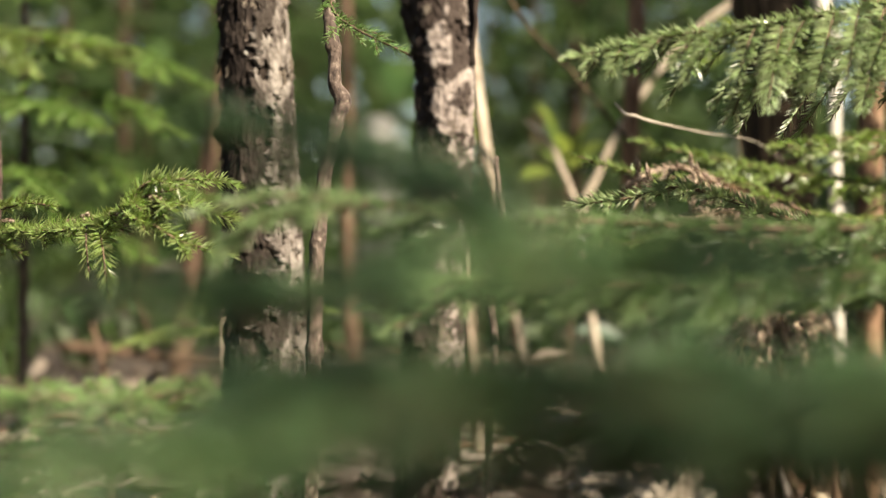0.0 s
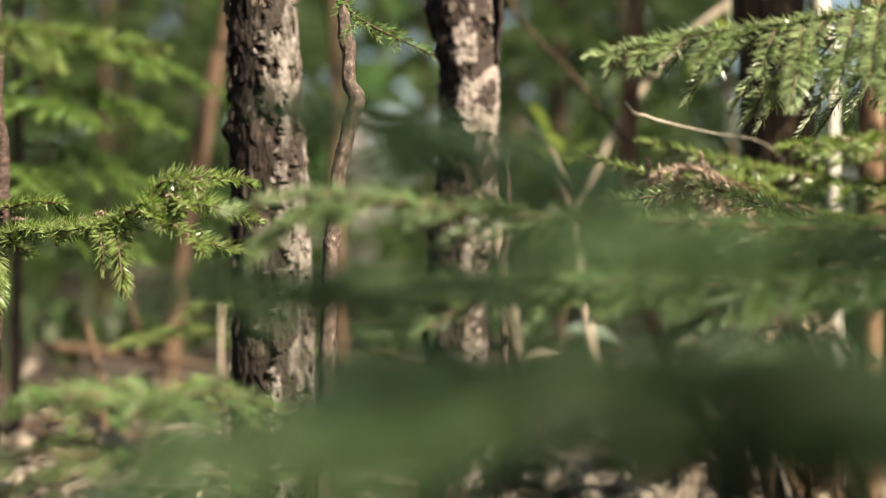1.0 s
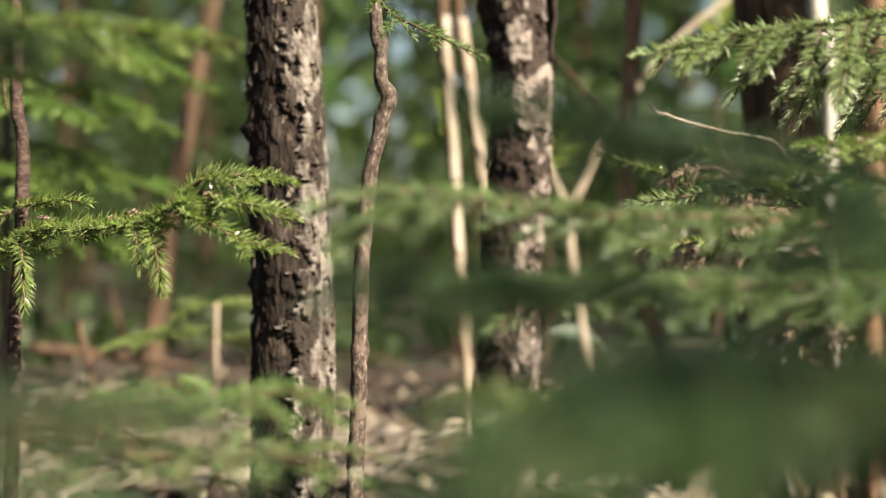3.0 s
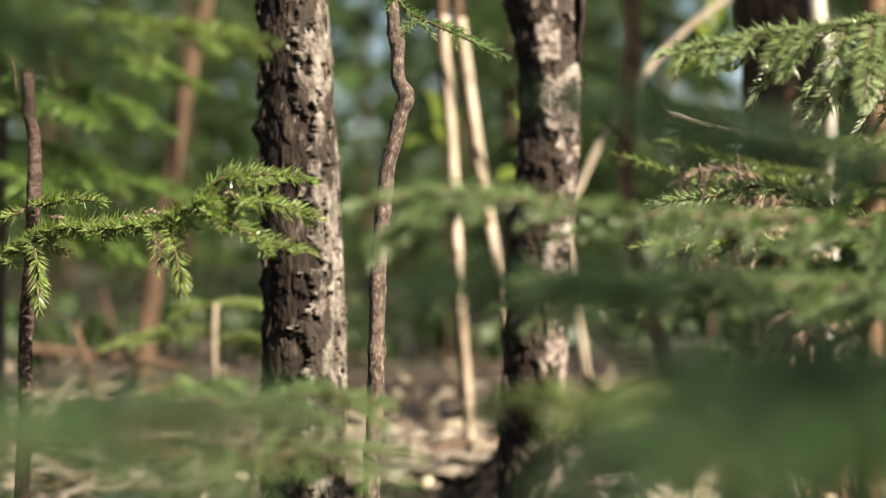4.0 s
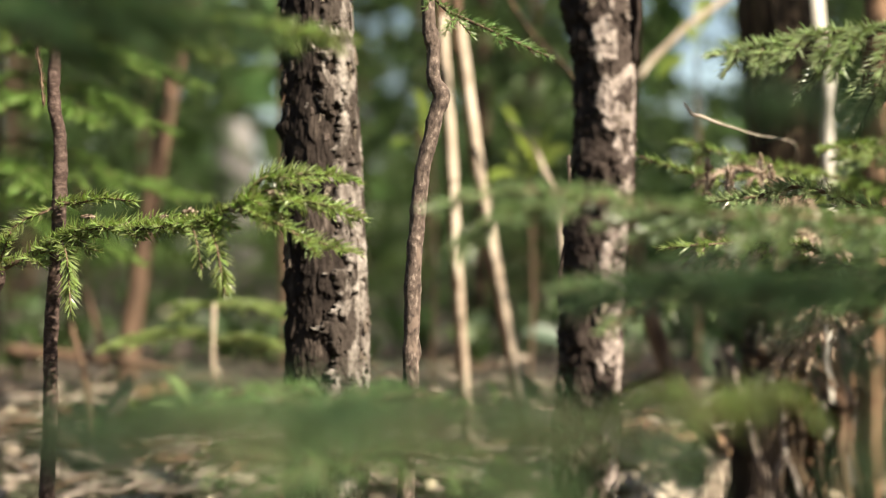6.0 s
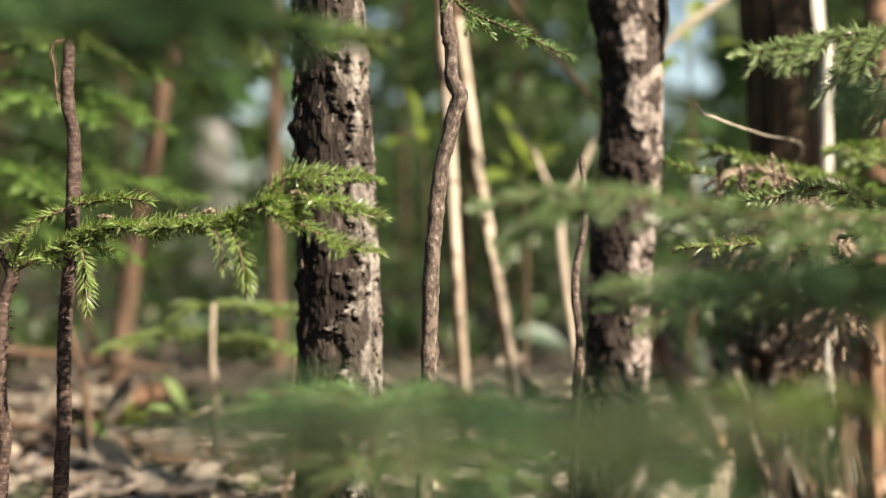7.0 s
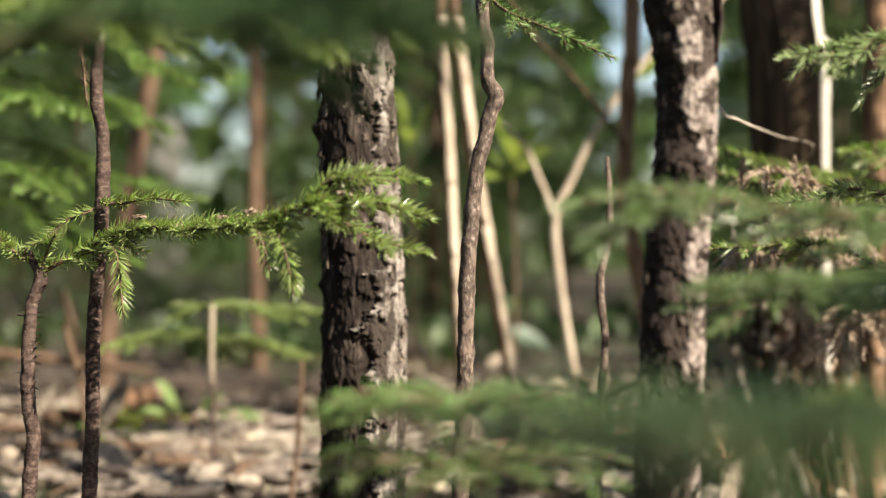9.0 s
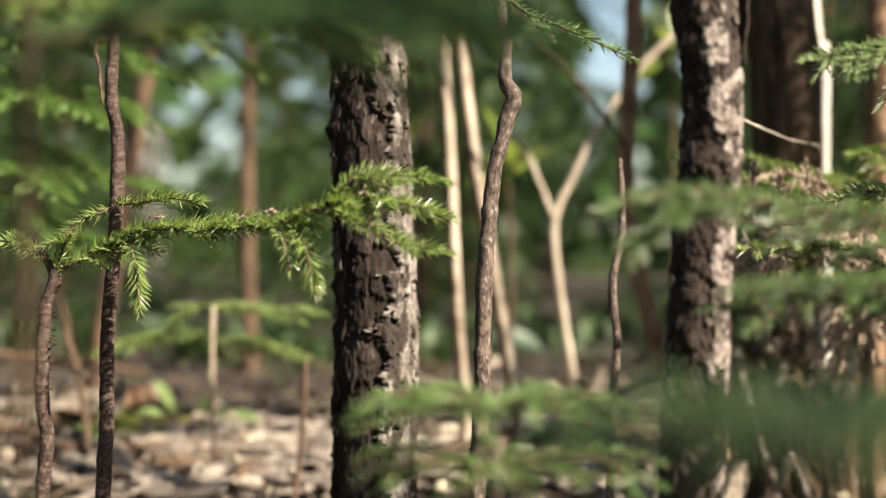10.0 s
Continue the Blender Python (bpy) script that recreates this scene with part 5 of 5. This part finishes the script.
dead_branch("bleached dry twigs hanging over the old stump", [[(0.551, 2.450, 0.572), (0.464, 2.029, 0.551), (0.417, 1.909, 0.522), (0.380, 1.914, 0.462)], [(0.464, 2.029, 0.551), (0.398, 1.858, 0.546), (0.357, 1.843, 0.504), (0.330, 1.845, 0.476)]], 62, 1100)


# ---------------------------------------------------------------- low leafy plants
def leafy_plant(name, label, category, base, leaves, mat=LEAF, stalk=0.0, face=(0.1, -0.45, 0.85)):
    """A stalk with broad pointed leaves. leaves: tip place, width."""
    t = thing(name, label, category, "leafy plants")
    b = np.array([base[0], base[1], ground_height(base[0], base[1]) - 0.01])
    if stalk:
        stem("stalk", [b, b + (0.01, 0, stalk * 0.5), b + (0, 0, stalk)], [0.0046, 0.0037, 0.0028], TWIG, t, sides=8, step=0.02)
        b = b + (0, 0, stalk)
    for tip, width in leaves:
        tip = np.array(tip)
        mid = (b + tip) / 2 + np.array([0, 0, 0.25 * np.linalg.norm(tip - b)])
        n = 12
        u = np.linspace(0, 1, n)[:, None]
        line = (1 - u) ** 2 * b + 2 * u * (1 - u) * mid + u ** 2 * tip
        d = unit(np.gradient(line, axis=0))
        side = unit(np.cross(d, face))
        up = np.cross(side, d)
        w = width * 0.5 * np.clip(np.sin(np.pi * np.clip((u - 0.3) / 0.7, 0, 1)) ** 0.8, 0.04, 1)
        v = np.stack([line - side * w + up * w * 0.3, line, line + side * w + up * w * 0.3], 1).reshape(-1, 3)
        k = np.arange(n - 1) * 3
        quads = np.concatenate([np.stack([k, k + 1, k + 4, k + 3], 1), np.stack([k + 1, k + 2, k + 5, k + 4], 1)])
        make("leaf", v, quads, None, mat, t)
    return t


leafy_plant("leafy_plant", "low plant with long green blades on the litter", "plant", (-0.432, 3.10), [((-0.492, 3.06, 0.362), 0.026), ((-0.36, 3.04, 0.335), 0.028), ((-0.285, 3.00, 0.290), 0.030), ((-0.52, 3.02, 0.305), 0.024), ((-0.40, 2.98, 0.285), 0.026)], mat=LEAF_BLADE, face=(0.1, -0.75, 0.65))
leafy_plant("leafy_plant", "low bright green plant at the foot of pale stems", "plant", (0.165, 2.991), [((0.120, 2.962, 0.358), 0.037), ((0.219, 2.945, 0.334), 0.041), ((0.175, 2.903, 0.309), 0.037), ((0.098, 2.933, 0.303), 0.034)])
leafy_plant("leafy_plant", "young shrub with yellow-green leaves", "plant", (0.27, 3.35), [((0.20, 3.30, 0.93), 0.055), ((0.335, 3.28, 0.90), 0.06), ((0.25, 3.27, 0.86), 0.05), ((0.36, 3.33, 0.84), 0.055), ((0.19, 3.36, 0.83), 0.045), ((0.31, 3.25, 0.80), 0.05), ((0.17, 3.28, 0.76), 0.05)], mat=LEAF_YELLOW, stalk=0.50)
leafy_plant("leafy_plant", "tall shrub with long yellow-green leaves", "plant", (0.66, 3.40), [((0.755, 3.30, 1.07), 0.035), ((0.60, 3.32, 1.12), 0.05), ((0.70, 3.45, 1.20), 0.05), ((0.56, 3.36, 1.00), 0.045)], mat=LEAF_YELLOW, stalk=0.80)
leafy_plant("leafy_plant", "young shrub with bright leaves between stems", "plant", (0.08, 3.62), [((0.03, 3.58, 0.99), 0.06), ((0.13, 3.56, 0.96), 0.05), ((0.05, 3.55, 0.90), 0.05), ((-0.02, 3.6, 0.86), 0.05)], mat=LEAF_YELLOW, stalk=0.58)
leafy_plant("leafy_plant", "small moss-green plant on the litter", "plant", (-0.556, 2.844), [((-0.621, 2.813, 0.303), 0.039), ((-0.516, 2.782, 0.293), 0.039), ((-0.566, 2.751, 0.283), 0.035)])
leafy_plant("leafy_plant", "low plant with a glossy sky-toned leaf on a short stalk", "plant", (0.513, 3.810), [((0.327, 3.786, 0.409), 0.050)], mat=LEAF_GLOSSY, stalk=0.058, face=(0.1, -0.75, 0.65))
for base, top, r in (((-0.590, 2.700, 0.273), (-0.638, 2.750, 0.488), 0.0068), ((-0.651, 3.511, 0.275), (-0.710, 3.517, 0.527), 0.0091), ((0.468, 2.474, 0.198), (0.465, 2.475, 0.464), 0.0043), ((-0.385, 2.862, 0.229), (-0.388, 2.862, 0.398), 0.0054), ((-0.274, 2.393, 0.183), (-0.251, 2.391, 0.445), 0.0047), ((0.511, 2.520, 0.202), (0.463, 2.499, 0.490), 0.0047)):
    mid = [(a + b) / 2 + 0.006 for a, b in zip(base, top)]
    bare_stem("dead_stick", "short bare dead stick standing in the litter", "stick", [base, mid, top], [r, r * 0.9, r * 0.7], BARK_PALE if 0.0052 < r < 0.0056 else BARK_BROWN, sides=12, step=0.012)


# ---------------------------------------------------------------- woods behind and all round
def far_spruce(height, reach, low, seed, density=55):
    r = np.random.default_rng(seed)
    t = thing("background_spruce", "dense green spruce in the surrounding woods", "spruce tree", "background spruces")
    stem("trunk", [(0, 0, -0.3), (0.02, 0, height * 0.5), (0, 0, height)], [0.035, 0.026, 0.006], BARK_DARK, t, sides=12, step=0.1, rough=0.003, size=15)
    lines, wood = [], []
    z = low
    while z < height * 0.97:
        f = (z - low) / (height - low)
        for _ in range(3):
            a = r.uniform(0, 6.28)
            l = reach * (1 - f) ** 0.7 * r.uniform(0.6, 1.1) + 0.1
            d = np.array([math.cos(a), math.sin(a), 0])
            axis = [d * l * u + np.array([0, 0, z - 0.25 * l * u ** 1.5]) for u in (0, 0.33, 0.66, 1)]
            ls = spray(axis, r, twig=l * 0.42, gap=0.085, sub=False, radius=0.004, droop=0.3)
            wood.append(ls[0])
            lines += ls
        z += 0.16 + 0.1 * r.random()
    make("crown", *needles(lines, r, length=0.06, per_metre=density, thick=0.016, fine=False, spread=45), FOLIAGE_FAR, t, smooth=False)
    return t


def build_woods():
    r = np.random.default_rng(77)
    kinds = [far_spruce(4.6, 0.95, 0.35, 1), far_spruce(3.4, 0.8, 0.2, 2), far_spruce(5.4, 1.1, 0.7, 3)]
    first = [(-2.2, 5.4), (1.9, 5.0), (0.55, 6.4)]
    for k, (x, y) in zip(kinds, first):
        k.location = (x, y, ground_height(x, y))
    # two unseen trees beside the camera, added to shade the near boughs
    spots = [(1.25, -1.5), (1.9, -2.4)]
    for y in np.arange(5.2, 15, 1.15):
        w = y * 0.62 + 1.5
        for x in np.arange(-w, w + 0.1, 1.25):
            spots.append((x + r.uniform(-0.5, 0.5), y + r.uniform(-0.5, 0.5)))
    # trees out of view, added to dim the skylight; the sun's path stays open
    for d in (3.2, 4.4, 5.6, 7.0, 9.0, 11.0):
        n = int(d * 5.2)
        for k in range(n):
            a = 6.283 * (k + r.random() * 0.8) / n
            x, y = d * math.sin(a), 1.0 + d * math.cos(a)
            sunward = abs(math.atan2(x * SUN_TO.y - (y - 1) * SUN_TO.x, x * SUN_TO.x + (y - 1) * SUN_TO.y)) < 0.55 or (x > 1.0 and -0.3 < x * 0.732 + y * 0.682 < 3.5)
            if (y > 4.6 and abs(x) < y * 0.62 + 1.5) or (y > 0 and abs(x) < 0.5 * y + 0.9) or (sunward and d < 9.5):
                continue
            spots.append((x, y))
    spots = spots[:2] + [s for s in spots[2:] if r.random() < 0.80 and not (abs(s[0] + 0.5) < 0.95 and 4.6 < s[1] < 6.6) and abs(s[0] + 0.22 + 0.035 * s[1]) > 0.42
                         and abs(s[0] + 0.25 - 0.282 * s[1]) > 0.55]
    for i, (x, y) in enumerate(spots):
        copy_thing(kinds[i % 3], pose(x, y, ground_height(x, y), 0, 0, r.uniform(0, 360)))
    # two unseen tall trees, added so their high crowns shade the floor behind
    tall = far_spruce(6.9, 0.75, 4.5, 4)
    tall.location = (1.67, 0.19, ground_height(1.67, 0.19))
    copy_thing(tall, pose(2.55, 1.01, ground_height(2.55, 1.01), 0, 0, 130))


build_woods()


def build_far_woods():
    """A ring of woodland all round: clumps of leaves up to the height of the trees."""
    r = np.random.default_rng(8)
    n = 34000
    a = r.uniform(0, 6.283, n)
    d = r.uniform(27, 40, n)
    z = 11 * r.random(n) ** 1.1
    c = np.stack([d * np.sin(a), d * np.cos(a), z], 1)
    # two narrow gaps where the sky shows between the crowns
    bearing, height = (c[:, 0] + 0.25) / c[:, 1], (c[:, 2] - 0.6) / c[:, 1]
    gap = (c[:, 1] > 0) & (((np.abs(bearing - 0.282) < 0.022) & (height > 0.105)) | ((np.abs(bearing - 0.028) < 0.006) & (height > 0.05)))
    c = c[~gap]
    n = len(c)
    p = unit(r.normal(0, 1, (n, 3)))
    q = unit(np.cross(p, r.normal(0, 1, (n, 3))))
    s = r.uniform(0.3, 0.8, n)[:, None]
    v = np.stack([c - p * s, c + q * s * 0.5, c + p * s, c - q * s * 0.5], 1).reshape(-1, 3)
    quads = (np.arange(n) * 4)[:, None] + [0, 1, 2, 3]
    tagged(make("far_woods", v, quads, None, FOLIAGE_FAR, smooth=False), "distant green woodland foliage closing the view", "woods", kind="stuff")


build_far_woods()
